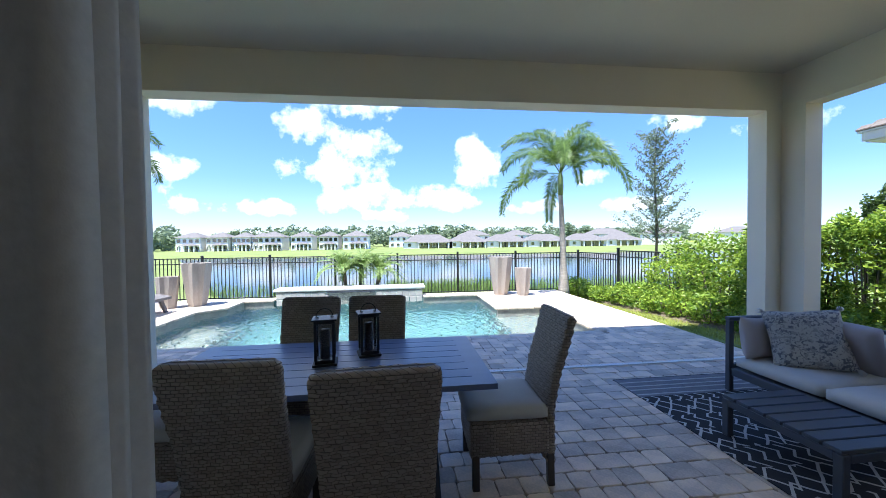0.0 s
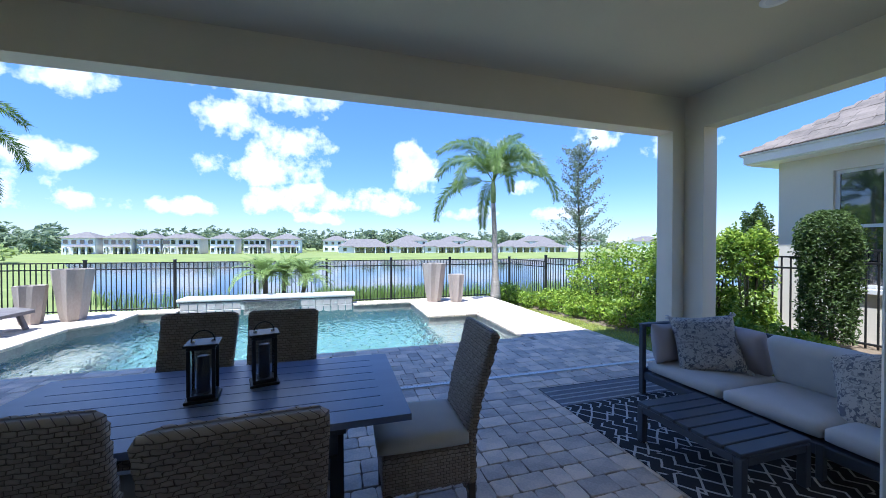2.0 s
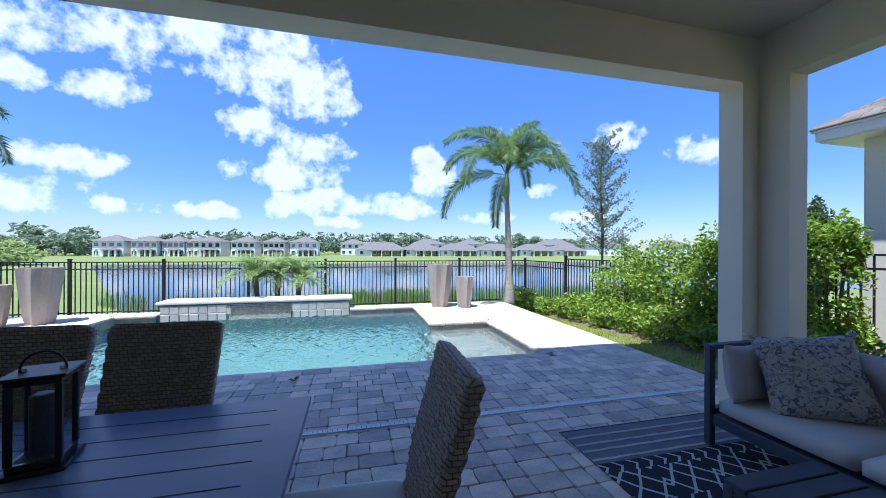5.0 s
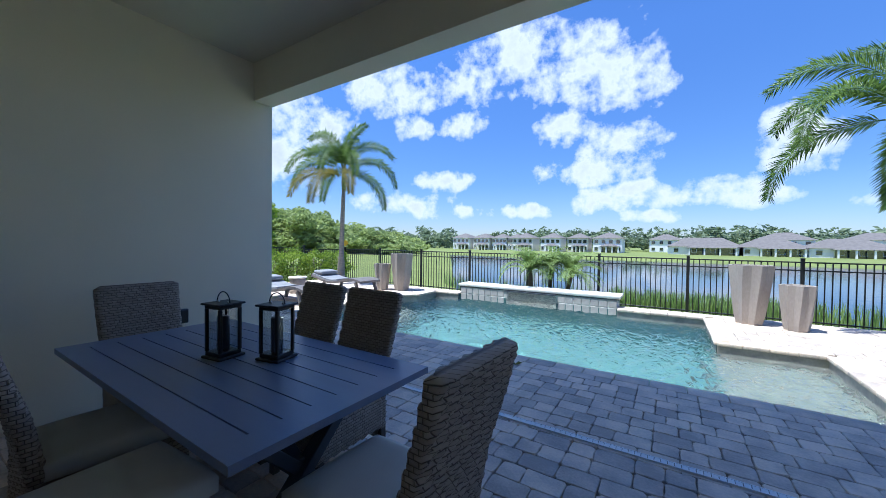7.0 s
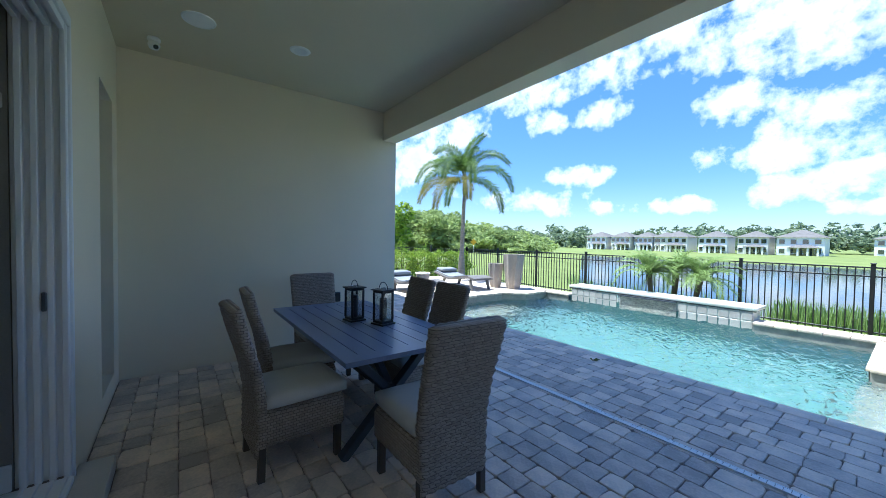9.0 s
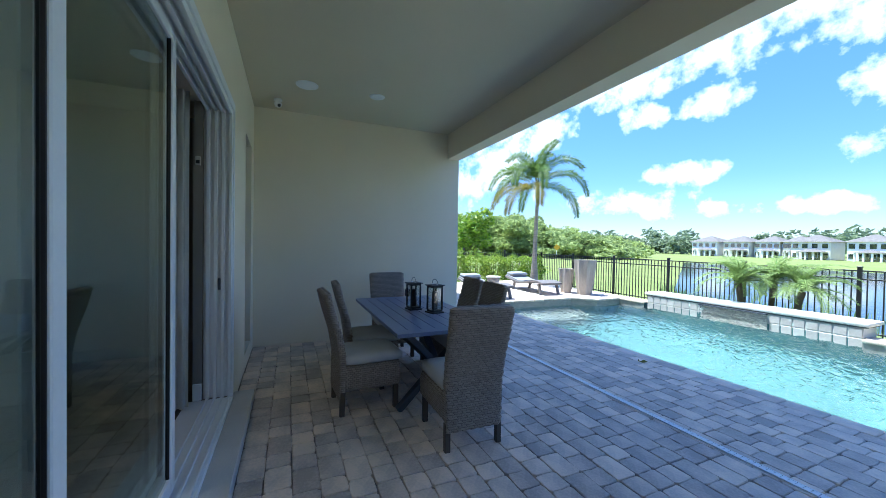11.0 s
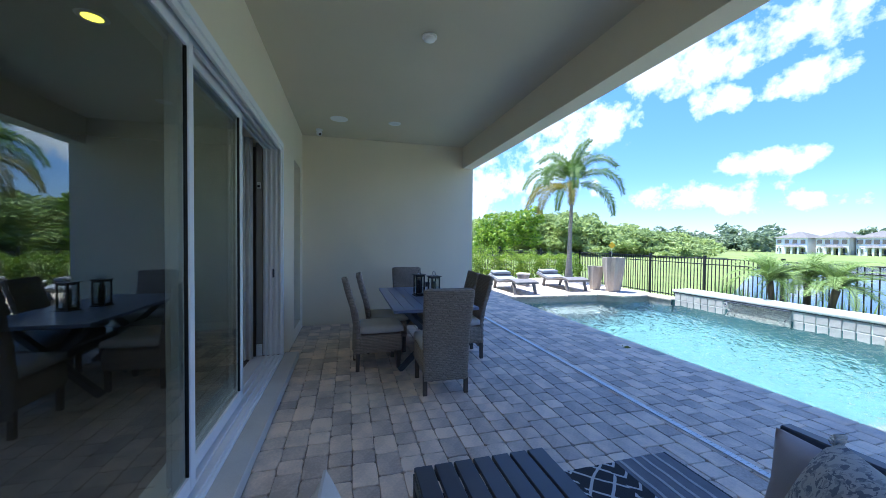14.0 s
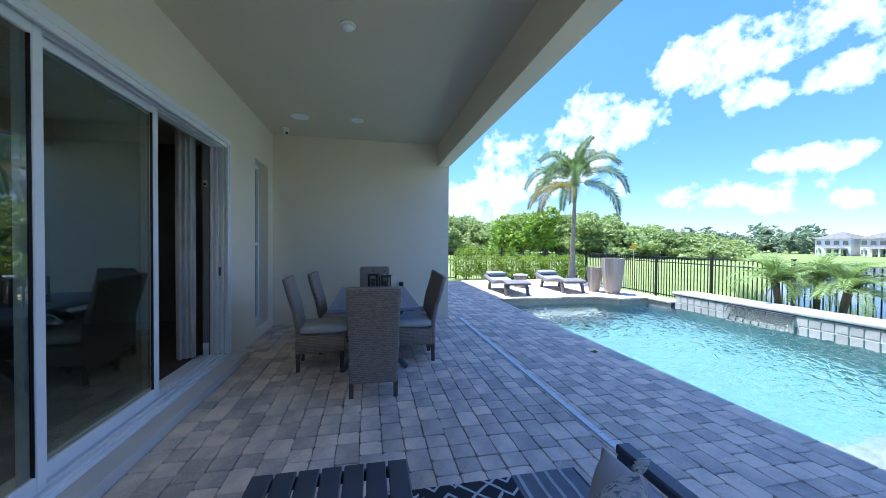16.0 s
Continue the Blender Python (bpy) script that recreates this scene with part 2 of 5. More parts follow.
M["house_beige"] = material("beige_render_wall", (0.78, 0.72, 0.62), 0.85, color2=(0.70, 0.645, 0.55), scale=0.6, fine=60, bump=0.3)
M["shingle"] = material("roof_shingle", (0.21, 0.19, 0.18), 0.9, color2=(0.12, 0.11, 0.105), scale=1.5, fine=25, bump=0.5, vary="island", spread=0.3)
M["shingle_tan"] = material("tan_roof_shingle", (0.21, 0.175, 0.15), 0.9, color2=(0.1, 0.085, 0.075), scale=2.5, fine=30, bump=0.5, vary="island", spread=0.35)
M["far_glass"] = material("dark_window", (0.03, 0.04, 0.05), 0.03, ior=2.2, color2=(0.02, 0.025, 0.03), scale=2, fine=10, bump=0)
M["curtain"] = material("pale_curtain", (0.84, 0.82, 0.79), 0.9, scale=4, fine=120, bump=0.2)
# indoor wall and floor colours lowered to make the room look dim
M["wall_in"] = material("dimmed_inner_wall", (0.27, 0.25, 0.22), 0.8, scale=1, fine=120, bump=0.1)
M["floor_in"] = material("dimmed_inner_floor", (0.10, 0.085, 0.072), 0.4, scale=2, fine=30, stretch=(0.3, 3, 1))
M["sign"] = material("yellow_sign", (0.75, 0.42, 0.03), 0.5, color2=(0.66, 0.36, 0.02), scale=2, fine=20, bump=0)
M["wet_stone"] = material("wet_dark_stone", (0.16, 0.15, 0.145), 0.25, scale=6, fine=40)

# woven strands: short bricks of strand with dark gaps
wk = M["wicker"].node_tree
wtc2, wsp, wadd, wcmb, wbr, wbp = (wk.nodes.new(k) for k in ("ShaderNodeTexCoord", "ShaderNodeSeparateXYZ", "ShaderNodeMath", "ShaderNodeCombineXYZ", "ShaderNodeTexBrick", "ShaderNodeBump"))
wk.links.new(wtc2.outputs["Object"], wsp.inputs[0])
wk.links.new(wsp.outputs[0], wadd.inputs[0])
wk.links.new(wsp.outputs[1], wadd.inputs[1])
wk.links.new(wadd.outputs[0], wcmb.inputs[0])
wk.links.new(wsp.outputs[2], wcmb.inputs[1])
wk.links.new(wcmb.outputs[0], wbr.inputs["Vector"])
wbr.inputs["Scale"].default_value, wbr.inputs["Brick Width"].default_value, wbr.inputs["Row Height"].default_value = 1.0, 0.033, 0.0165
wbr.inputs["Mortar Size"].default_value, wbr.inputs["Mortar Smooth"].default_value = 0.0026, 1.0
wbr.inputs["Color1"].default_value, wbr.inputs["Color2"].default_value, wbr.inputs["Mortar"].default_value = (0.41, 0.34, 0.28, 1), (0.31, 0.255, 0.21, 1), (0.12, 0.096, 0.08, 1)
wk.links.new(wbr.outputs["Color"], wk.nodes["Principled BSDF"].inputs["Base Color"])
wbp.inputs["Strength"].default_value, wbp.inputs["Distance"].default_value = 0.9, 0.006
wbp.invert = True
wk.links.new(wbr.outputs["Fac"], wbp.inputs["Height"])
wk.links.new(wbp.outputs[0], wk.nodes["Principled BSDF"].inputs["Normal"])

# leaves let some light through
for key in ("curtain", "turf", "leaf", "leaf_dark", "leaf_blue", "leaf_fine", "frond", "frond_old", "woods", "woods_haze"):
    lt = M[key].node_tree
    bsdf, out = lt.nodes["Principled BSDF"], lt.nodes["Material Output"]
    trans = lt.nodes.new("ShaderNodeBsdfTranslucent")
    lt.links.new(bsdf.inputs["Base Color"].links[0].from_socket, trans.inputs["Color"])
    mixs = lt.nodes.new("ShaderNodeMixShader")
    mixs.inputs[0].default_value = 0.4
    lt.links.new(bsdf.outputs[0], mixs.inputs[1])
    lt.links.new(trans.outputs[0], mixs.inputs[2])
    lt.links.new(mixs.outputs[0], out.inputs["Surface"])

# glass and water
M["glass"] = bpy.data.materials.new("tinted_glass")
M["pane"] = bpy.data.materials.new("clear_glass")
M["water"] = bpy.data.materials.new("pool_water")
for key, col, rough, ior in (("glass", (0.62, 0.74, 0.68), 0.0, 1.8), ("pane", (0.86, 0.88, 0.88), 0.02, 1.45), ("water", (0.80, 0.93, 0.95), 0.0, 1.33)):
    M[key].use_nodes = True
    pb = M[key].node_tree.nodes["Principled BSDF"]
    pb.inputs["Base Color"].default_value = (*col, 1)
    pb.inputs["Roughness"].default_value, pb.inputs["IOR"].default_value, pb.inputs["Transmission Weight"].default_value = rough, ior, 1.0
wnt = M["water"].node_tree
ripple = wnt.nodes.new("ShaderNodeTexNoise")
ripple.inputs["Scale"].default_value, ripple.inputs["Detail"].default_value, ripple.inputs["Distortion"].default_value = 10.0, 2.5, 0.7
wtc = wnt.nodes.new("ShaderNodeTexCoord")
wnt.links.new(wtc.outputs["Object"], ripple.inputs["Vector"])
wbump = wnt.nodes.new("ShaderNodeBump")
wbump.inputs["Strength"].default_value, wbump.inputs["Distance"].default_value = 1.0, 0.1
wnt.links.new(ripple.outputs[0], wbump.inputs["Height"])
wnt.links.new(wbump.outputs[0], wnt.nodes["Principled BSDF"].inputs["Normal"])


# ---- builders ----
def mesh_of(name, bm):
    me = bpy.data.meshes.new(name)
    bm.to_mesh(me)
    bm.free()
    return me


def part(name, bm, mat, parent=None, label="", at=None):
    """Links a bmesh, or a ready mesh, as one object under its thing."""
    me = bm if isinstance(bm, bpy.types.Mesh) else mesh_of(name, bm)
    if not me.materials:
        me.materials.append(mat)
    ob = new(name, me)
    if parent is not None:
        ob.parent = parent
    if at is not None:
        ob.matrix_basis = at
    return tagged(ob, label=label) if label else ob


def thing(name, label, category, m=None, group=""):
    ob = new(name)
    ob.empty_display_size = 0.1
    if m is not None:
        ob.matrix_basis = m
    return tagged(ob, label=label, category=category, group=group)


def setting(ob, label="", category=""):
    return tagged(ob, label=label, category=category, kind="structure")


def box(x0, x1, y0, y1, z0, z1, bevel=0.0, seg=1, bm=None):
    own = bmesh.new()
    bmesh.ops.create_cube(own, size=1.0)
    for v in own.verts:
        v.co = Vector((x0 + (v.co.x + 0.5) * (x1 - x0), y0 + (v.co.y + 0.5) * (y1 - y0), z0 + (v.co.z + 0.5) * (z1 - z0)))
    if bevel:
        bmesh.ops.bevel(own, geom=own.edges[:], offset=bevel, segments=seg, affect="EDGES", profile=0.5)
    if seg > 1:
        for f in own.faces:
            f.smooth = True
    if bm is None:
        return own
    me = mesh_of("tmp", own)
    bm.from_mesh(me)
    bpy.data.meshes.remove(me)
    return bm


def bar(a, b, w, h, bevel=0.003):
    """A straight bar from a to b."""
    a, b = Vector(a), Vector(b)
    bm = box(-w / 2, w / 2, -h / 2, h / 2, 0, (b - a).length, bevel)
    m = Matrix.Translation(a) @ (b - a).to_track_quat("Z", "Y").to_matrix().to_4x4()
    bmesh.ops.transform(bm, matrix=m, verts=bm.verts)
    return bm


def lathe(profile, seg=24, close=True):
    """A turned body from (radius, z) pairs."""
    bm = bmesh.new()
    rings = [[bm.verts.new((r * math.cos(2 * math.pi * i / seg), r * math.sin(2 * math.pi * i / seg), z)) for i in range(seg)] for r, z in profile]
    for p, q in zip(rings, rings[1:]):
        for i in range(seg):
            bm.faces.new((p[i], p[(i + 1) % seg], q[(i + 1) % seg], q[i])).smooth = True
    if close:
        bm.faces.new(rings[0][::-1])
        bm.faces.new(rings[-1])
    return bm


def tube(points, radius, seg=8):
    """A tube along points; radius may be a list."""
    bm = bmesh.new()
    pts = [Vector(p) for p in points]
    rings = []
    for i, p in enumerate(pts):
        d = (pts[min(i + 1, len(pts) - 1)] - pts[max(i - 1, 0)]).normalized()
        q = d.to_track_quat("Z", "Y")
        r = radius[i] if isinstance(radius, (list, tuple)) else radius
        rings.append([bm.verts.new(p + q @ Vector((r * math.cos(2 * math.pi * k / seg), r * math.sin(2 * math.pi * k / seg), 0))) for k in range(seg)])
    for p, q in zip(rings, rings[1:]):
        for k in range(seg):
            bm.faces.new((p[k], p[(k + 1) % seg], q[(k + 1) % seg], q[k])).smooth = True
    bm.faces.new(rings[0][::-1])
    bm.faces.new(rings[-1])
    return bm


def prism(outline, z0, z1):
    """An upright prism over a plan outline."""
    bm = bmesh.new()
    lo = [bm.verts.new((x, y, z0)) for x, y in outline]
    hi = [bm.verts.new((x, y, z1)) for x, y in outline]
    n = len(outline)
    for i in range(n):
        bm.faces.new((lo[i], lo[(i + 1) % n], hi[(i + 1) % n], hi[i]))
    bm.faces.new(hi)
    bm.faces.new(lo[::-1])
    bmesh.ops.recalc_face_normals(bm, faces=bm.faces[:])
    return bm


def raw_mesh(name, verts, faces, smooth=False):
    me = bpy.data.meshes.new(name)
    me.from_pydata([tuple(v) for v in verts], [], [tuple(f) for f in faces])
    if smooth:
        me.shade_smooth()
    return me


def leaves(name, centres, size, rng, squash=0.5):
    """Small folded leaves about the centres, turned at random."""
    n = len(centres)
    a = rng.normal(size=(n, 3))
    a[:, 2] *= squash
    a /= np.linalg.norm(a, axis=1)[:, None]
    b = np.cross(a, rng.normal(size=(n, 3)))
    b /= np.linalg.norm(b, axis=1)[:, None]
    s = size * rng.uniform(0.6, 1.3, size=(n, 1))
    c = np.asarray(centres)
    up = np.cross(a, b) * s * 0.18
    vs = np.stack([c - a * s, c + b * s * 0.45 + up, c + a * s, c - b * s * 0.45 + up], axis=1).reshape(-1, 3)
    fs = []
    for i in range(n):
        k = 4 * i
        fs.append((k, k + 1, k + 2))
        fs.append((k, k + 2, k + 3))
    return raw_mesh(name, vs, fs)


# ---- house: walls, beams, ceiling ----
CEIL, BEAM, YB0, YB1, XR0, XR1 = 3.24, 2.84, 2.85, 3.06, 6.43, 6.63
setting(part("wall_west", box(-0.3, 0, -0.35, YB1, -0.1, CEIL + 0.1), M["stucco"]), "beige stucco patio side wall", "wall")
setting(part("wall_house_left", box(0, 0.3, -0.35, 0, -0.1, CEIL + 0.1), M["stucco"]), "beige stucco house wall beside the tall window", "wall")
setting(part("wall_house_under_window", box(0.3, 0.95, -0.35, 0, -0.1, 0.16), M["stucco"]), "beige stucco wall below the tall window", "wall")
setting(part("wall_house_over_window", box(0.3, 0.95, -0.35, 0, 2.62, CEIL + 0.1), M["stucco"]), "beige stucco wall above the tall window", "wall")
setting(part("wall_house_pier", box(0.95, 1.88, -0.28, 0, -0.1, CEIL + 0.1), M["stucco"]), "beige stucco pier beside the sliding door", "wall")
setting(part("wall_house_over_door", box(1.88, 5.93, -0.35, 0, 2.58, CEIL + 0.1), M["stucco"]), "beige stucco wall above the sliding door", "wall")
setting(part("wall_house_right", box(5.93, XR1, -0.35, 0, -0.1, CEIL + 0.1), M["stucco"]), "beige stucco house wall by the seating corner", "wall")
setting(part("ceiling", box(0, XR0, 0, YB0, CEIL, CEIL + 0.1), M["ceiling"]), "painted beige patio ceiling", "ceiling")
setting(part("beam_front", box(0, XR1, YB0, YB1, BEAM, CEIL + 0.1), M["stucco"]), "stucco beam across the patio opening", "beam")
setting(part("beam_side", box(XR0, XR1, 0, YB0, BEAM, CEIL + 0.1), M["stucco"]), "stucco beam across the side opening", "beam")
setting(part("column", prism([(6.25, YB0), (XR0, YB0), (XR0, 2.62), (XR1, 2.62), (XR1, YB1), (6.25, YB1)], -0.1, BEAM), M["stucco"]), "L-shaped beige stucco corner column", "column")
# upper storey and wing that shade the terrace
setting(part("wall_upper_storey", box(-8, XR1, -9, YB1, CEIL + 0.1, 6.1), M["stucco"]), "stucco upper storey of the house", "wall")
setting(part("roof_upper", box(-8.4, XR1 + 0.4, -9.4, YB1 + 0.42, 6.1, 6.35, 0.02), M["shingle"]), "flat eave of the upper roof", "roof")
setting(part("wall_wing", box(-8, -0.3, -9, YB1, -0.1, CEIL + 0.1), M["stucco"]), "stucco side wing of the house", "wall")
# room behind the sliding door; its dimness is partly put into wall and floor colour
FIN = 0.1
setting(part("floor_inner", box(-0.3, XR1, -7, -0.02, FIN - 0.2, FIN), M["floor_in"]), "wooden floor of the room indoors, darkened in colour for dimness", "floor")
setting(part("wall_inner_back", box(-0.3, XR1, -7.2, -7, FIN - 0.2, 3.0), M["wall_in"]), "plain inner wall darkened in colour for dimness", "wall")
setting(part("wall_inner_left", box(-0.3, -0.1, -7, -0.35, FIN, 3.0), M["wall_in"]), "plain inner side wall darkened in colour for dimness", "wall")
setting(part("wall_inner_right", box(XR1 - 0.2, XR1, -7, -0.35, FIN, 3.0), M["wall_in"]), "plain inner end wall darkened in colour for dimness", "wall")
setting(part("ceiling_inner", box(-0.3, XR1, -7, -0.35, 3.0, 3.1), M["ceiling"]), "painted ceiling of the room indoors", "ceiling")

# ---- terrace slab, pool, water ----
POOL = [(-2.15, 4.78), (5.48, 4.78), (5.48, 6.98), (4.37, 6.98), (4.37, 8.95), (2.88, 8.95), (2.88, 9.045), (-0.96, 9.045), (-0.96, 8.95), (-1.7, 8.95), (-1.7, 8.1), (-2.15, 7.6)]
DX0, DX1, DY1 = -6.6, 6.86, 9.42


def in_pool(x, y, grow=0.0):
    if not (-2.15 - grow < x < 5.48 + grow and 4.78 - grow < y < 8.95 + grow):
        return False
    if x > 4.37 + grow and y > 6.98 + grow:
        return False
    if x < -1.7 - grow and y > 7.6 + grow + (x + 2.15):
        return False
    return True


slab = bmesh.new()
for x0, x1, y0, y1 in ((DX0, DX1, YB1, 4.76), (0, DX1, 0, YB1), (DX0, -2.17, 4.76, DY1), (5.5, DX1, 4.76, DY1), (4.39, 5.5, 7.0, DY1), (-2.17, -0.98, 8.97, DY1), (2.9, 4.39, 8.97, DY1), (-0.98, 2.9, 9.12, DY1), (-2.17, -1.72, 8.12, 8.97)):
    box(x0, x1, y0, y1, -0.32, -0.022, bm=slab)
setting(part("floor", slab, M["sand"]), "bedding of sand under the terrace pavers", "floor")
setting(part("door_sill", box(1.75, 6.1, 0.0, 0.162, -0.02, 0.075, 0.006), M["concrete"]), "pale concrete sill below the sliding door", "sill")
basin = bmesh.new()
n = len(POOL)
lo = [basin.verts.new((x, y, -1.35)) for x, y in POOL]
hi = [basin.verts.new((x, y, -0.03)) for x, y in POOL]
for i in range(n):
    basin.faces.new((hi[i], hi[(i + 1) % n], lo[(i + 1) % n], lo[i]))
basin.faces.new(lo)
# basin mottling paints the play of light under the ripples
setting(part("pool_basin", basin, M["plaster"]), "blue plaster swimming pool basin with ripple light in its colour", "pool")
band = bmesh.new()
for i in range(n):
    a, c = Vector((*POOL[i], 0)), Vector((*POOL[(i + 1) % n], 0))
    if max(a.y, c.y) > 9.0:
        continue
    d = (c - a).normalized()
    inn = Vector((-d.y, d.x, 0)) * 0.008
    q4 = [band.verts.new(p) for p in ((a + inn).to_tuple()[:2] + (-0.33,), (c + inn).to_tuple()[:2] + (-0.33,), (c + inn).to_tuple()[:2] + (-0.045,), (a + inn).to_tuple()[:2] + (-0.045,))]
    band.faces.new(q4)
setting(part("pool_waterline_tile", band, M["waterline"]), "grey-beige waterline tile band of the pool", "tile")
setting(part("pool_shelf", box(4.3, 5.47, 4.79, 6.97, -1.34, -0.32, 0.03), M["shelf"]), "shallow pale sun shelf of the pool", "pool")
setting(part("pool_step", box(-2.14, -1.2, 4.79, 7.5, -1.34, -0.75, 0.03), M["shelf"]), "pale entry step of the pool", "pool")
wr = np.random.default_rng(5)
WAVES = [(wr.uniform(0, 6.28), wr.uniform(0.08, 0.25), wr.uniform(0, 6.28)) for _ in range(22)]
wx, wy = np.arange(-2.2, 5.54, 0.026), np.arange(4.75, 9.09, 0.026)
GX, GY = np.meshgrid(wx, wy)
GZ = np.full_like(GX, -0.15)
for wa, wl, wp in WAVES:
    GZ += 0.0165 * wl * np.sin((GX * math.cos(wa) + GY * math.sin(wa)) * 2 * math.pi / wl + wp + 0.9 * np.sin(GX * 1.7 + wa) + 0.9 * np.cos(GY * 1.9 + wp))
wv = np.stack([GX, GY, GZ], axis=2).reshape(-1, 3)
nwx = len(wx)
wf = []
for j in range(len(wy) - 1):
    for i in range(nwx - 1):
        if in_pool(wx[i] + 0.018, wy[j] + 0.018, 0.03) or (-0.96 < wx[i] < 2.86 and 8.9 < wy[j] < 9.04):
            a = j * nwx + i
            wf.append((a, a + 1, a + nwx + 1, a + nwx))
water = raw_mesh("water_pool", wv, wf, True)
wob = setting(part("water_pool", water, M["water"]), "rippled turquoise pool water", "water")
wob.visible_shadow = False

# ---- ground, lake, distance ----
def ground_z(x, y):
    s = min(y - 19.0, 74 - y, (x + 7 + (y - 19) * 0.62) * 0.85, 95 - x)
    near = math.exp(-((x * 0.5) ** 2 + (y - 2) ** 2) / 14 ** 2)
    if s > 0:
        z = -1.5 - min(s * 0.14, 1.6)
    else:
        z = -1.5 + min(-s * 0.14, 0.45 + 0.85 * near)
        if y > 74:
            z -= min((y - 74) * 0.01, 0.6)
    if y < 12.5 and abs(x) < 14:
        side = -0.33 + max(0.0, min(1.0, (11.2 - y) / 9)) * 0.42
        k = max(0.0, min(1.0, (12.5 - y) / 1.3))
        z = z * (1 - k) + side * k
    if DX0 + 0.1 < x < DX1 - 0.1 and -9 < y < DY1 - 0.1:
        z = -2.4
    return z


gx = sorted(set([-900, -500, -300, -200, -150, -120, -100, -85] + list(range(-72, 100, 3)) + [110, 130, 160, 220, 320, 500, 900] + [DX0 + 0.08, DX0 + 0.12, DX1 - 0.12, DX1 - 0.08, 7.6, 8.4, 9.2, 10.4, -7.4, -8.2]))
gy = sorted(set([-900, -400, -200, -100, -50, -20, -9.1, -8.9, 0, 2, 4, 6, 8, DY1 - 0.12, DY1 - 0.08, 10, 10.6, 11.2, 11.9, 12.5, 13.4, 14.5, 16, 17.5, 18.5, 19, 19.5, 20, 21, 23] + list(range(26, 72, 4)) + [72, 74, 76, 80, 90, 110, 135, 160, 200, 300, 500, 900, 2000]))
gv = [(x, y, ground_z(x, y)) for y in gy for x in gx]
gf = [(j * len(gx) + i, j * len(gx) + i + 1, (j + 1) * len(gx) + i + 1, (j + 1) * len(gx) + i) for j in range(len(gy) - 1) for i in range(len(gx) - 1)]
setting(part("ground", raw_mesh("ground", gv, gf), M["grass"]), "green lawn and meadow round the lake", "ground")
lakebm = bmesh.new()
lakebm.faces.new([lakebm.verts.new(p) for p in ((-60, 15, -1.5), (100, 15, -1.5), (100, 78, -1.5), (-60, 78, -1.5))])
setting(part("water_lake", lakebm, M["lake"]), "calm blue lake reflecting the sky", "water")
setting(part("ground_bed", box(-2.0, 4.3, DY1 + 0.0, 10.9, -0.5, -0.26, 0.03), M["grass"]), "grassy bed behind the spill wall", "ground")


def far_house(x, y, w, d, storeys, wall, label, turn=0.0, porch=True):
    """A house beyond the lake: walls, hip roof, windows, porch."""
    z0 = -2.0
    h = 3.0 if storeys == 1 else 5.7
    ob = thing("house", label, "house", pose(x, y, z0, 0, 0, turn), "houses across the lake")
    part("wall", box(-w / 2, w / 2, -d / 2, d / 2, -0.6, h), wall, ob)

    def hip(cx, cy, hw, hd, zb, rise):
        bm = bmesh.new()
        r = max(hw - hd, 0.3)
        base = [bm.verts.new((cx + sx * hw, cy + sy * hd, zb)) for sx, sy in ((-1, -1), (1, -1), (1, 1), (-1, 1))]
        t0, t1 = bm.verts.new((cx - r, cy, zb + rise)), bm.verts.new((cx + r, cy, zb + rise))
        bm.faces.new((base[0], base[1], t1, t0))
        bm.faces.new((base[2], base[3], t0, t1))
        bm.faces.new((base[1], base[2], t1))
        bm.faces.new((base[3], base[0], t0))
        bm.faces.new(base[::-1])
        return bm
    part("roof", hip(0, 0, w / 2 + 0.6, d / 2 + 0.6, h, 1.5 + 0.08 * w), M["shingle"], ob)
    if porch:
        part("porch_roof", hip(0.1 * w, -d / 2 - 1.3, w * 0.34, 1.9, 2.7, 0.75), M["shingle"], ob)
        part("porch", box(0.1 * w - w * 0.3, 0.1 * w + w * 0.3, -d / 2 - 0.02, -d / 2 + 0.2, 0.0, 2.5), M["far_glass"], ob)
        for k in range(4):
            px = 0.1 * w - w * 0.3 + k * w * 0.2
            part("porch_post", box(px - 0.2, px + 0.2, -d / 2 - 2.9, -d / 2 - 2.5, -0.4, 2.7), wall, ob)
    rows = [1.0] if storeys == 1 else [0.9, 3.7]
    for zr in rows:
        for k in range(4):
            px = -w * 0.38 + k * w * 0.25
            win = part("window", box(px - 0.75, px + 0.75, -d / 2 - 0.08, -d / 2 + 0.1, zr, zr + 1.5), M["white"], ob)
            part("pane", box(px - 0.62, px + 0.62, -d / 2 - 0.11, -d / 2, zr + 0.1, zr + 1.4), M["far_glass"], win)
    return ob


L2 = "white two-storey house with grey roof across the lake"
L1 = "low white single-storey house with grey roof across the lake"
for x, y, w, st in ((-79, 150, 9.5, 2), (-69, 151, 8.5, 2), (-61, 152, 7.5, 2), (-54, 153, 6, 2), (-48.5, 150, 9.5, 2), (-37, 150, 8.5, 2), (-27, 152, 8, 2), (-16.5, 150, 11, 2)):
    far_house(x, y + (x * 7) % 5 - 2, w * 0.93, 9, st, M["house"] if int(x) % 3 else M["house_pale"], L2)
for x, y, w, st in ((13, 150, 20, 1), (30, 150, 16, 1), (46, 149, 17, 1), (64, 150, 17, 1), (82, 149, 17, 1), (99, 150, 16, 1)):
    far_house(x, y, w, 10, st, M["house"], L1)
for x, y, w in ((37, 170, 14), (59, 172, 13), (104, 168, 18), (2, 185, 12), (128, 160, 14), (160, 150, 16)):
    far_house(x, y, w, 10, 2, M["house"], "two-storey house behind the row across the lake", porch=False)


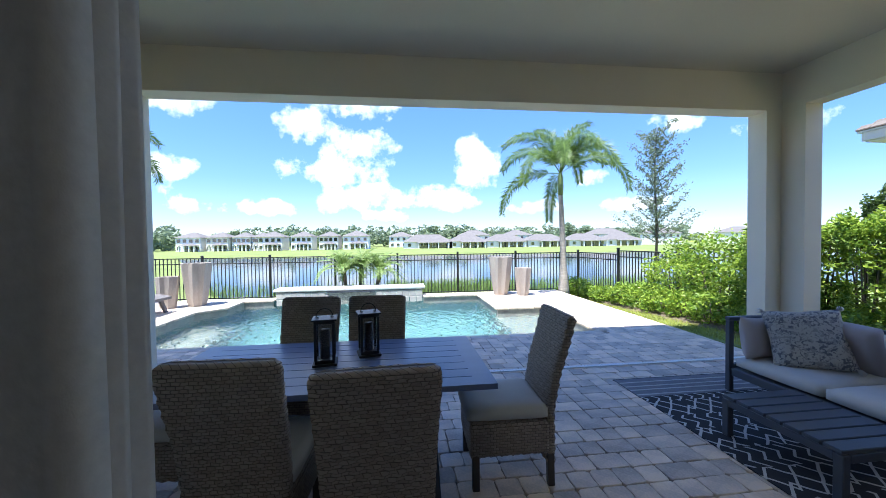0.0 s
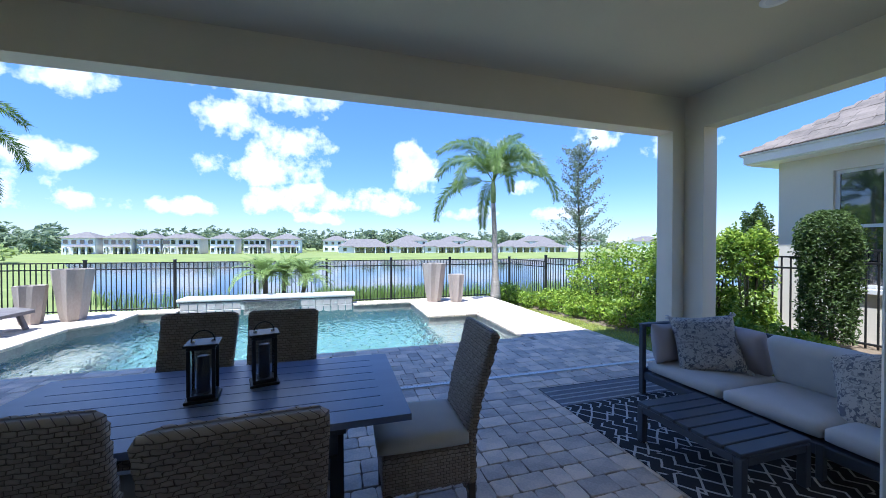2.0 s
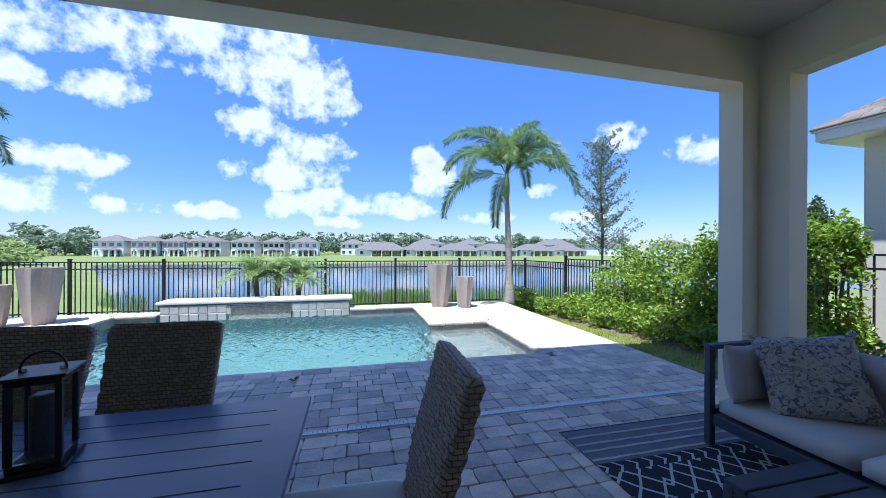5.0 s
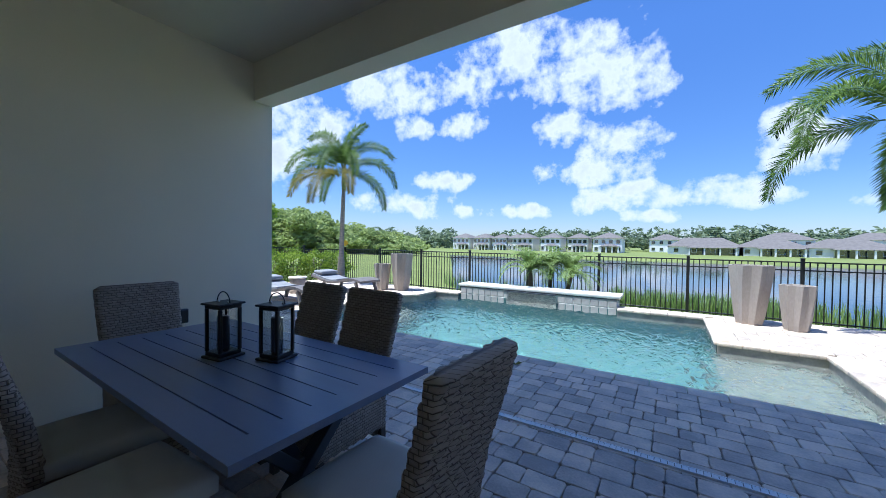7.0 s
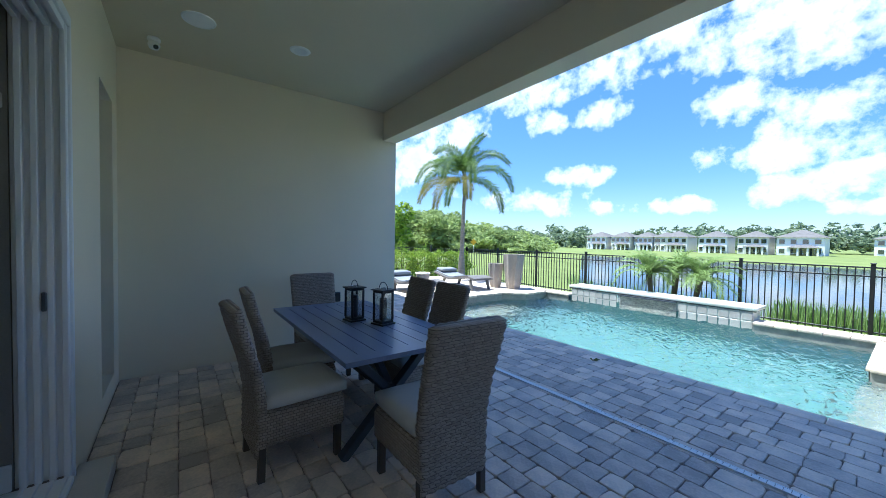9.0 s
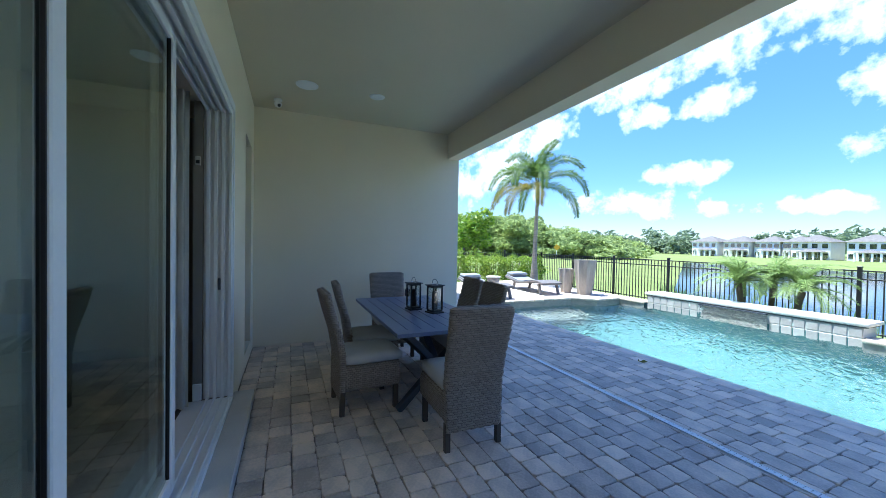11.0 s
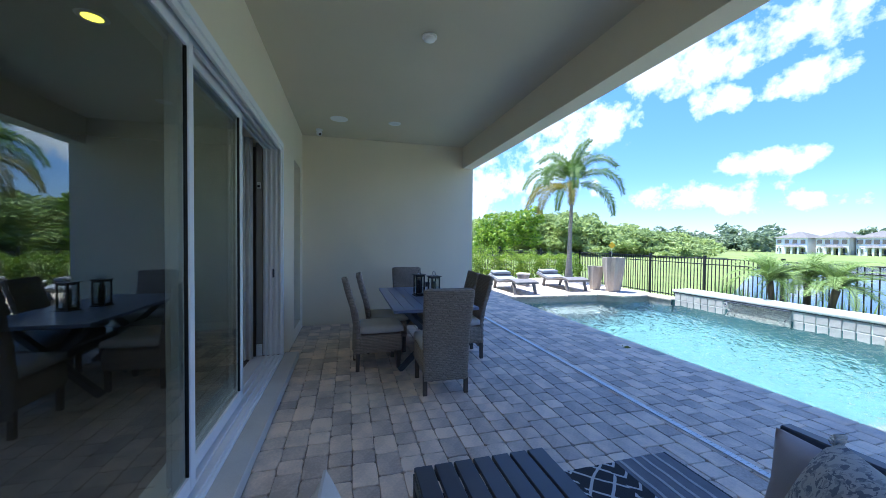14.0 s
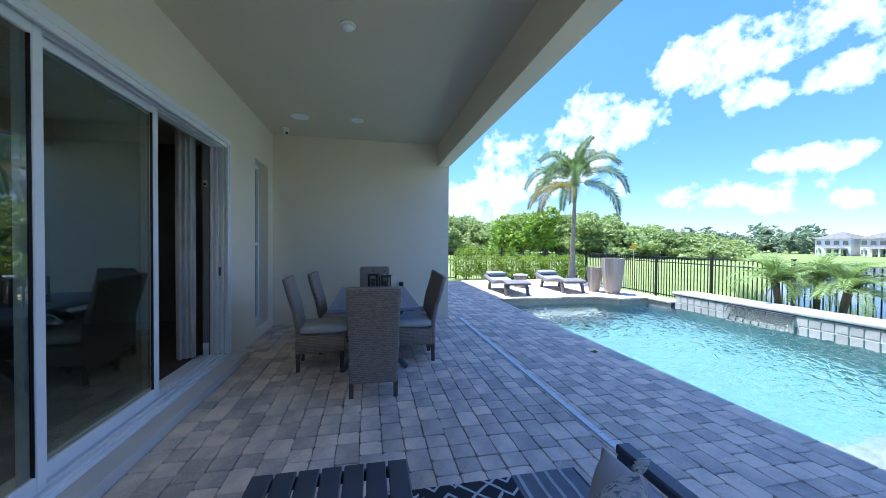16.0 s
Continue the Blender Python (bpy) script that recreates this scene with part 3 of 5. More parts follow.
def woods(name, spots, label, mat, rng, size=0.9, per=150):
    """Many small leaf clumps heaped into crowns of uneven height."""
    pts = []
    for x, y, z, r, h in spots:
        k = 5
        for _ in range(k):
            ox, oy, oz = rng.normal(0, r * 0.42), rng.normal(0, r * 0.42), rng.uniform(0.25, 0.92) * h
            q = rng.normal(size=(per // k, 3))
            q /= np.linalg.norm(q, axis=1)[:, None]
            q *= rng.uniform(0.65, 1.0, size=(per // k, 1)) * np.array([r * 0.6, r * 0.6, h * 0.2])
            pts.append(q + np.array([x + ox, y + oy, z + oz]))
    ob = part(name, leaves(name, np.concatenate(pts), size, rng), mat)
    return tagged(ob, label=label, category="woods", kind="stuff")


rng = np.random.default_rng(7)
left_wood = []
for k in range(245):
    az = rng.uniform(-94, -38)
    a, low = radians(az), 0.86 * min(1.0, 0.35 + (-38 - az) / 24)
    d = rng.uniform(72, 100)
    left_wood.append((d * math.sin(a) + 3, d * math.cos(a) + 1, -1.2, rng.uniform(2.6, 4.6), rng.uniform(6.5, 11.5) * d / 88 * low))
woods("woods_near", left_wood, "dense green woods beyond the meadow", M["woods"], rng, 0.55, 640)
far_wood = []
for k in range(240):
    x = rng.uniform(-170, 190)
    y = rng.uniform(190, 230) if x > -95 else rng.uniform(160, 190)
    far_wood.append((x, y, -2, rng.uniform(4, 7), rng.uniform(6, 12.5)))
bright = [(-52 + 2.2 * k, 24 + 1.5 * k, -1.1, 2.6, 7.0 + 0.8 * (k % 2)) for k in range(4)]
woods("woods_bright", bright, "bright yellow-green tree group at the meadow edge", M["leaf"], rng, 0.4, 900)
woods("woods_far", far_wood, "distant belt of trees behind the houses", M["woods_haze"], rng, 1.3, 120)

# reeds along the near shore
rv, rf = [], []
rr = random.Random(8)
for k in range(5200):
    x = rr.choice((rr.uniform(1.5, 8.5), rr.uniform(1.5, 22), rr.uniform(-9, 22)))
    y = 18.2 + abs(rr.gauss(0, 0.9)) + (0.62 * max(0.0, -6 - x) * 1.4)
    z = ground_z(x, y) - 0.05
    h, a, lean = rr.uniform(0.35, 1.05), rr.uniform(0, 6.28), rr.uniform(0.05, 0.3)
    c, s = math.cos(a) * 0.018, math.sin(a) * 0.018
    b = len(rv)
    rv += [(x - c, y - s, z), (x + c, y + s, z), (x + c * 0.6 + lean * s * 20 * h, y + s * 0.6 - lean * c * 20 * h, z + h * 0.7), (x + lean * s * 38 * h, y - lean * c * 38 * h, z + h)]
    rf += [(b, b + 1, b + 2), (b, b + 2, b + 3)]
tagged(part("reeds", raw_mesh("reeds", rv, rf), M["leaf_fine"]), label="tall green reeds along the lake shore", category="reeds", kind="stuff")

# ---- fence ----
def fence_bay(m, length, tall, label_group):
    """One fence panel: a post, three rails and its pickets."""
    ob = thing("fence", "black aluminium picket fence panel with square post", "fence", m, label_group)
    part("post", box(-0.032, 0.032, -0.032, 0.032, -0.3, tall + 0.05, 0.006), M["black"], ob)
    part("post_cap", box(-0.04, 0.04, -0.04, 0.04, tall + 0.05, tall + 0.075, 0.008), M["black"], ob)
    for z in (tall, tall - 0.17, 0.1):
        part("rail", box(0.032, length - 0.032, -0.018, 0.018, z - 0.028, z, 0.003), M["black"], ob)
    cnt = max(2, round(length / 0.112))
    picket = mesh_of("picket", box(-0.0095, 0.0095, -0.0095, 0.0095, 0.03, tall - 0.012))
    picket.materials.append(M["black"])
    for k in range(1, cnt):
        part("picket", picket, M["black"], ob, at=Matrix.Translation((k * length / cnt, 0, 0)))
    return ob


FH = 1.34
for k in range(8):
    fence_bay(pose(-7.75 + 1.985 * k, 11.1, 1.035 - FH), 1.985 if k < 7 else 2.24, FH, "fence behind the pool")
for k in range(5):
    x0, y0, z0 = 8.38 + 0.2 * k, 11.1 - 2.0 * k, 1.035 - FH + 0.105 * k
    fence_bay(pose(x0, y0, z0, 0, 0, math.degrees(math.atan2(-2.0, 0.2))), 2.01, FH, "fence beside the hedge")
for k in range(4):
    fence_bay(pose(-7.75, 11.1 - 2.0 * k, 1.035 - FH + 0.075 * k, 0, 0, -90), 2.0, FH, "fence beside the loungers")

# ---- spill wall ----
spill = thing("spill_wall", "raised tiled pool wall with pale stone cap and water spout", "pool wall", pose(0.96, 9.0, 0))
part("core", box(-1.9, 1.9, 0.05, 0.55, -0.6, 0.17), M["grout"], spill)
part("cap", box(-1.97, 1.97, 0.022, 0.62, 0.19, 0.255, 0.012, 2), M["cap"], spill, "pale stone cap")
part("cap_bed", box(-1.94, 1.94, 0.034, 0.59, 0.168, 0.19), M["wet_stone"], spill)
tile_me = mesh_of("tile", box(-0.079, 0.079, -0.007, 0.007, -0.079, 0.079, 0.004))
tile_me.materials.append(M["tile"])
for side, count, start in ((-1, 7, -1.9 + 0.09), (1, 7, 0.66 + 0.09)):
    for r in range(2):
        for k in range(count):
            part("tile", tile_me, M["tile"], spill, at=Matrix.Translation((start + 0.1775 * k, 0.046, 0.083 - 0.177 * r)))
led = bmesh.new()
lr = random.Random(4)
z = -0.2
while z < 0.15:
    x = -0.6
    h = lr.uniform(0.014, 0.022)
    while x < 0.62:
        w = lr.uniform(0.025, 0.06)
        box(x, min(x + w, 0.64) - 0.003, 0.03 - lr.uniform(0, 0.008), 0.06, z, z + h - 0.003, bm=led)
        x += w
    z += h
part("ledger_panel", led, M["ledger"], spill, "wet split-stone panel under the water spout")
part("spout", box(-0.62, 0.64, -0.03, 0.06, 0.15, 0.168), M["dark_metal"], spill)
sheet = bmesh.new()
sv = []
for i in range(25):
    for j in range(7):
        xx = -0.58 + 1.18 * i / 24
        sv.append(sheet.verts.new((xx, -0.035 - 0.02 * j / 6 + 0.012 * math.sin(i * 2.1 + j), 0.15 - 0.28 * j / 6)))
for i in range(24):
    for j in range(6):
        sheet.faces.new((sv[i * 7 + j], sv[(i + 1) * 7 + j], sv[(i + 1) * 7 + j + 1], sv[i * 7 + j + 1])).smooth = True
part("water_sheet", sheet, M["pane"], spill, "thin sheet of falling water").visible_shadow = False


# ---- planters ----
def planter(m, h, top, base, group):
    """A tall faceted planter with folded, slightly twisted sides."""
    bm = bmesh.new()
    seg, rows = 16, 8
    rings = []
    for j in range(rows + 1):
        k = j / rows
        r = base + (top - base) * (k ** 0.72)
        ring = []
        for i in range(seg):
            a = 2 * math.pi * i / seg + 0.16 * k
            rr = r * (1.0 if i % 2 == 0 else 0.85)
            ring.append(bm.verts.new((rr * math.cos(a), rr * math.sin(a), h * k)))
        rings.append(ring)
    inner = [bm.verts.new((v.co.x * 0.88, v.co.y * 0.88, h)) for v in rings[-1]]
    deep = [bm.verts.new((v.co.x * 0.8, v.co.y * 0.8, h * 0.9)) for v in rings[-1]]
    rings += [inner, deep]
    for p, q in zip(rings, rings[1:]):
        for i in range(seg):
            bm.faces.new((p[i], p[(i + 1) % seg], q[(i + 1) % seg], q[i]))
    bm.faces.new(rings[0][::-1])
    bm.faces.new(deep)
    ob = part("planter", bm, M["planter"])
    ob.matrix_basis = m
    return tagged(ob, label="tall fluted pale stone planter on the pool deck" if h > 0.9 else "short fluted pale stone planter on the pool deck", category="planter", group=group)


planter(pose(4.98, 8.84, 0, 0, 0, 10), 1.02, 0.33, 0.19, "planters")
planter(pose(5.53, 8.6, 0, 0, 0, 40), 0.73, 0.235, 0.15, "planters")
planter(pose(-2.55, 8.5, 0, 0, 0, 5), 1.02, 0.33, 0.19, "planters")
planter(pose(-3.05, 8.25, 0, 0, 0, 30), 0.73, 0.235, 0.15, "planters")


# ---- palms ----
def frond_mesh(name, length, droop, rng, plume=True, leaf=0.34, count=64, rise=62):
    """An arching frond: a rachis along +x and narrow leaflets round it."""
    vs, fs = [], []
    pts, p, ang = [], Vector((0, 0, 0)), radians(rise)
    steps = 14
    for i in range(steps + 1):
        pts.append(p.copy())
        p = p + Vector((math.cos(ang), 0, math.sin(ang))) * (length / steps)
        ang -= radians(droop) / steps * (0.4 + 1.2 * math.sin(math.pi * i / steps)) / 1.164
    for i in range(steps):
        a, b = pts[i], pts[i + 1]
        r = 0.018 * (1 - i / steps) + 0.004
        k = len(vs)
        vs += [a + Vector((0, r, 0)), a + Vector((0, -r, 0)), a + Vector((0, 0, r * 1.3)), b + Vector((0, r * 0.9, 0)), b + Vector((0, -r * 0.9, 0)), b + Vector((0, 0, r))]
        fs += [(k, k + 1, k + 4, k + 3), (k + 1, k + 2, k + 5, k + 4), (k + 2, k, k + 3, k + 5)]
    for c in range(count):
        t = 0.14 + 0.86 * c / (count - 1)
        i = min(int(t * steps), steps - 1)
        o = pts[i].lerp(pts[i + 1], t * steps - i)
        d = (pts[i + 1] - pts[i]).normalized()
        nrm = Vector((-d.z, 0, d.x))
        for side in (-1, 1):
            for turn in ((52, 12, -28) if plume else (12,)):
                ph = radians(turn + rng.uniform(-14, 14))
                out = Vector((0, side, 0)) * math.cos(ph) + nrm * math.sin(ph)
                ln = leaf * (0.5 + 0.5 * math.sin(math.pi * min(1.0, t * 0.9 + 0.12))) * rng.uniform(0.6, 1.2)
                dirn = (out * 0.8 + d * 0.62).normalized()
                tip = o + dirn * ln + Vector((0, 0, (-0.14 if plume else -0.08) * ln))
                mid = o + dirn * ln * 0.5
                wv = d * 0.0105 if plume else d * 0.004
                k = len(vs)
                vs += [o, mid + wv * 1.3, tip, mid - wv * 1.3]
                fs.append((k, k + 1, k + 2, k + 3))
    return raw_mesh(name, vs, fs)


def palm(m, trunk_h, lean, label, seed, yellow=0):
    r = np.random.default_rng(seed)
    ob = thing("palm_tree", label, "palm", m, "palms by the pool")
    pts = [(lean[0] * k * k, lean[1] * k * k, trunk_h * k) for k in [i / 12 for i in range(13)]]
    rad = [0.17 - 0.075 * min(1, k / 4) if k < 4 else 0.1 - 0.003 * k for k in range(13)]
    part("trunk", tube(pts, rad, 14), M["trunk"], ob)
    top = Vector(pts[-1])
    part("crownshaft", tube([top + Vector((0, 0, z)) for z in (0, 0.25, 0.5, 0.75)], [0.07, 0.085, 0.07, 0.03], 12), M["shaft"], ob, "smooth green crownshaft")
    shapes = [frond_mesh("frond", 2.0, 78, r, True, 0.34, 66, 84), frond_mesh("frond", 2.35, 118, r, True, 0.36, 78, 66), frond_mesh("frond", 2.4, 122, r, True, 0.36, 80, 44), frond_mesh("frond", 2.3, 92, r, True, 0.36, 78, 8)]
    old = frond_mesh("frond_dry", 2.2, 95, r, True, 0.36, 70, 14)
    for s in shapes:
        s.materials.append(M["frond"])
    old.materials.append(M["frond_old"])
    cnt = 13
    for k in range(cnt):
        sh = shapes[(0, 1, 1, 2, 1, 2, 0, 2, 1, 3, 2, 3, 2)[k]]
        up = r.uniform(-10, 10)
        part("frond", sh, M["frond"], ob, at=Matrix.Translation(top + Vector((0, 0, 0.62))) @ pose(0, 0, 0, 0, -up, k * 137.5 + r.uniform(-10, 10)))
    for k in range(yellow):
        part("frond", old, M["frond_old"], ob, "yellowing old frond", at=Matrix.Translation(top + Vector((0, 0, 0.45))) @ pose(0, 0, 0, 0, -4 + 9 * (k % 2), -125 + k * 45))
    return ob


palm(pose(6.98, 9.25, -0.2), 2.95, (-0.06, 0.05), "foxtail palm with arching green fronds beside the fence", 3)
palm(pose(-5.95, 9.3, -0.2), 3.35, (0.05, 0.05), "foxtail palm with some yellowing fronds by the loungers", 11, 3)


def date_palm(m, h, lean, seed):
    r = np.random.default_rng(seed)
    ob = thing("date_palm", "small pygmy date palm with feathery fronds behind the spill wall", "palm", m, "small date palms")
    part("trunk", tube([(lean * k * k, 0, h * k) for k in (0, 0.25, 0.5, 0.75, 1)], [0.06, 0.05, 0.055, 0.06, 0.065], 10), M["bark"], ob)
    fm = [frond_mesh("frond", 1.0, 95, r, False, 0.2, 80), frond_mesh("frond", 0.85, 70, r, False, 0.18, 72)]
    for s in fm:
        s.materials.append(M["leaf_fine"])
    for k in range(30):
        part("frond", fm[k % 2], M["leaf_fine"], ob, at=Matrix.Translation((lean, 0, h)) @ pose(0, 0, 0, 0, r.uniform(-22, 50), k * 137.5))
    return ob


date_palm(pose(0.7, 9.95, -0.26), 0.9, -0.06, 1)
date_palm(pose(1.05, 10.4, -0.26), 0.96, 0.04, 2)
date_palm(pose(1.55, 10.2, -0.26), 0.82, 0.1, 5)


# ---- hedge, shrubs, thin tree ----
def shrub(m, size, count, mat, label, category, seed, leaf=0.043, group="hedge", column=False):
    r = np.random.default_rng(seed)
    sx, sy, sz = size
    q = r.normal(size=(count, 3))
    q /= np.linalg.norm(q, axis=1)[:, None]
    if column:
        q[:, 2] = np.sign(q[:, 2]) * np.abs(q[:, 2]) ** 0.45
    bumps = 1 + 0.22 * np.sin(q[:, 0] * 5 + seed) * np.cos(q[:, 1] * 6 + 2 * seed) + 0.15 * np.sin(q[:, 2] * 9 + seed)
    rad = r.uniform(0.45, 1.0, size=count) ** 0.5 * bumps
    c = q * rad[:, None] * np.array([sx, sy, sz * 0.5]) + np.array([0, 0, sz * 0.5])
    c[:, 2] = np.clip(c[:, 2], 0.02, None)
    ob = thing("shrub", label, category, m, group)
    part("foliage", leaves("foliage", c, leaf, r, 0.8), mat, ob)
    for k in range(5):
        a = k * 1.3 + seed
        part("stem", tube([(0.03 * math.cos(a), 0.03 * math.sin(a), -0.1), (sx * 0.3 * math.cos(a), sy * 0.3 * math.sin(a), sz * 0.4), (sx * 0.5 * math.cos(a), sy * 0.5 * math.sin(a), sz * 0.75)], [0.018, 0.012, 0.006], 6), M["bark"], ob)
    return ob


hr = random.Random(9)
for k in range(7):
    y = 10.3 - 0.95 * k
    x = 8.0 + 0.07 * k + hr.uniform(-0.1, 0.1)
    tall = (0.28, 0.3, 0.36, 0.6, 1.45, 1.6, 1.7)[k] + hr.uniform(-0.05, 0.08)
    shrub(pose(x, y, ground_z(x, y) - 0.02, 0, 0, hr.uniform(0, 360)), (0.62, 0.68, min(tall, 1.72)), 3600, M["leaf"], "bushy bright green hedge shrub by the fence", "shrub", k + 1)
for k in range(13):
    y = 10.0 - 0.62 * k
    x = 7.58 + 0.02 * k + hr.uniform(-0.06, 0.06)
    shrub(pose(x, y, ground_z(x, y) - 0.02, 0, 0, hr.uniform(0, 360)), (0.36, 0.4, hr.uniform(0.4, 0.62)), 1000, M["leaf"], "low green border shrub beside the lawn", "shrub", k + 31, group="border shrubs")
for k, (x, y, rad, tall) in enumerate(((8.62, 3.56, 0.33, 1.68), (8.62, 4.1, 0.38, 1.72), (8.68, 4.75, 0.4, 1.7))):
    shrub(pose(x, y, 0.06), (rad, rad, tall), 5200, M["leaf"], "tall bright green shrub by the side fence", "shrub", k + 51, 0.04, column=True)


mv, mf = [], []
mr = random.Random(14)
for i in range(41):
    yy = 2.4 + 8.2 * i / 40
    for j in range(6):
        xx = 7.36 + 1.3 * j / 5 + (mr.uniform(-0.06, 0.06) if j == 0 else 0)
        mv.append((xx, yy, ground_z(xx, yy) + (0.004 if j == 0 else 0.03 + mr.uniform(0, 0.025))))
for i in range(40):
    for j in range(5):
        n0 = i * 6 + j
        mf.append((n0, n0 + 1, n0 + 7, n0 + 6))
setting(part("ground_bed", raw_mesh("ground_bed", mv, mf), M["mulch"]), "brown mulch bed under the hedge", "mulch")
gv2, gf2 = [], []
for k in range(15000):
    x, y = mr.uniform(6.84, 7.42), mr.uniform(0.5, 10.2)
    z = ground_z(max(x, 6.9), y) - 0.005
    h, a = mr.uniform(0.025, 0.06), mr.uniform(0, 6.28)
    c, d2 = math.cos(a), math.sin(a)
    b = len(gv2)
    gv2 += [(x - c * 0.005, y - d2 * 0.005, z), (x + c * 0.005, y + d2 * 0.005, z), (x - d2 * h * 0.5, y + c * h * 0.5, z + h)]
    gf2.append((b, b + 1, b + 2))
tagged(part("grass", raw_mesh("grass", gv2, gf2), M["turf"]), label="short yellow-green turf along the deck edge", category="grass", kind="stuff")


def topiary(m, rad, tall, count, seed):
    """Clipped cylinder of small leaves with a domed, uneven top."""
    r = np.random.default_rng(seed)
    h, a = r.uniform(0.03, 1.0, count) ** 0.7, r.uniform(0, 2 * math.pi, count)
    prof = np.where(h > 0.8, np.sqrt(np.clip(1 - ((h - 0.8) / 0.21) ** 2, 0, 1)), 0.86 + 0.16 * h)
    prof = prof * (1 + 0.07 * np.sin(3 * a + 9 * h) + 0.07 * np.sin(7 * a - 21 * h)) + r.normal(0, 0.06, count)
    d = rad * prof * r.uniform(0.3, 1.0, count) ** 0.4
    c = np.stack([d * np.cos(a), d * np.sin(a), h * tall], axis=1)
    ob = thing("shrub", "dense dark green columnar shrub before the fence", "shrub", m, "columnar shrub")
    part("foliage", leaves("foliage", c, 0.025, r, 0.8), M["leaf_dark"], ob)
    for k in range(4):
        part("stem", tube([(0.03 * math.cos(k * 1.6), 0.03 * math.sin(k * 1.6), -0.1), (0.12 * math.cos(k * 1.6), 0.12 * math.sin(k * 1.6), tall * 0.8)], [0.02, 0.008], 6), M["bark"], ob)
    return ob


topiary(pose(8.72, 2.68, 0.1), 0.315, 1.87, 15000, 61)
for k in range(6):
    shrub(pose(-7.25, 10.2 - 0.95 * k, -0.28 + 0.05 * k), (0.55, 0.66, 1.3), 2600, M["leaf"], "green hedge shrub beside the loungers", "shrub", k + 71, group="lounger hedge")
shrub(pose(14.2, 6.94, 0.05), (0.4, 0.4, 2.35), 6000, M["leaf_dark"], "round dark tree top beyond the hedge", "tree", 81, 0.05, "far shrub", True)


def thin_tree(m, h, seed):
    """A young open-crowned tree: tapered trunk, rising limbs, sparse small leaves."""
    r = np.random.default_rng(seed)
    ob = thing("tree", "young open tree with sparse grey-green leaves beyond the fence", "tree", m)
    part("trunk", tube([(0, 0, 0), (0.06, 0, h * 0.35), (-0.04, 0.03, h * 0.7), (0.02, 0, h)], [0.09, 0.065, 0.035, 0.008], 8), M["bark"], ob)
    pts = []
    for k in range(46):
        t = 0.24 + 0.72 * k / 45
        a = k * 2.4
        ln = (1.5 * (1 - t) ** 0.6 + 0.42) * r.uniform(0.45, 1.25)
        s = Vector((0, 0, h * t))
        e = s + Vector((math.cos(a) * ln, math.sin(a) * ln, ln * r.uniform(0.35, 0.95)))
        mid = s.lerp(e, 0.5) + Vector((0, 0, -0.06))
        part("limb", tube([s, mid, e], [0.018, 0.011, 0.004], 5), M["bark"], ob)
        for _ in range(150):
            u = r.uniform(0.05, 1.0)
            p = s.lerp(e, u)
            pts.append((p.x + r.normal(0, 0.075), p.y + r.normal(0, 0.075), p.z + r.normal(0, 0.075)))
    part("foliage", leaves("foliage", np.array(pts), 0.05, r, 0.9), M["leaf_blue"], ob)
    return ob


thin_tree(pose(12.9, 13.2, -0.3), 6.3, 4)

# ---- sliding door and tall window ----
door = setting(thing("door_1", "white aluminium sliding glass door, one panel slid open", "door"))
part("head_frame", box(1.88, 5.93, -0.21, 0.012, 2.54, 2.6, 0.004), M["frame"], door)
for k in range(4):
    y = -0.015 - 0.0535 * k
    part("head_track", box(1.95, 5.93, y - 0.012, y + 0.012, 2.5, 2.545, 0.002), M["frame"], door)
    part("floor_track", box(1.95, 5.93, y - 0.007, y + 0.007, 0.1, 0.118, 0.002), M["frame"], door)
    part("jamb_ridge", box(1.9, 1.935, y - 0.014, y + 0.014, 0.1, 2.545, 0.004), M["frame"], door)
part("jamb", box(1.88, 1.905, -0.21, 0.012, 0.08, 2.56, 0.003), M["frame"], door)
part("jamb_right", box(5.9, 5.935, -0.3, 0.012, 0.08, 2.56, 0.003), M["frame"], door)
part("floor_frame", box(1.93, 5.93, -0.32, 0.012, 0.02, 0.102, 0.004), M["frame"], door)
part("latch", box(1.935, 1.95, -0.1, -0.08, 1.02, 1.12, 0.004), M["dark_metal"], door, "dark latch keeper")


def door_panel(x0, x1, y, name):
    bm = box(x0, x0 + 0.062, y - 0.02, y + 0.02, 0.115, 2.53, 0.004)
    box(x1 - 0.062, x1, y - 0.02, y + 0.02, 0.115, 2.53, 0.004, bm=bm)
    box(x0 + 0.061, x1 - 0.061, y - 0.018, y + 0.018, 0.115, 0.2, 0.004, bm=bm)
    box(x0 + 0.061, x1 - 0.061, y - 0.018, y + 0.018, 2.455, 2.53, 0.004, bm=bm)
    p = part(name, bm, M["frame"], door)
    part("gasket", box(x0 + 0.062, x0 + 0.067, y - 0.012, y + 0.012, 0.2, 2.455), M["black"], p)
    g = part("glass", box(x0 + 0.066, x1 - 0.058, y - 0.004, y + 0.004, 0.195, 2.46), M["glass"], p)
    g.visible_shadow = False
    return p


door_panel(4.258, 5.9, -0.07, "door_panel")
door_panel(3.13, 4.326, -0.125, "door_panel")
door_panel(3.085, 4.26, -0.175, "door_panel")
setting(part("wall_reveal", box(1.882, 1.915, -0.28, -0.212, FIN, 2.58), M["wall_in"]), "plain inner wall beside the door, darkened in colour for dimness", "wall")
setting(part("baseboard", box(1.915, 1.93, -0.278, -0.215, FIN, FIN + 0.14, 0.003), M["white"]), "white baseboard beside the door", "baseboard")
sensor = thing("door_sensor", "small grey alarm sensor on the inner wall", "sensor", pose(1.915, -0.246, 2.05))
part("body", box(0, 0.022, -0.02, 0.02, 0, 0.075, 0.005), M["concrete"], sensor)
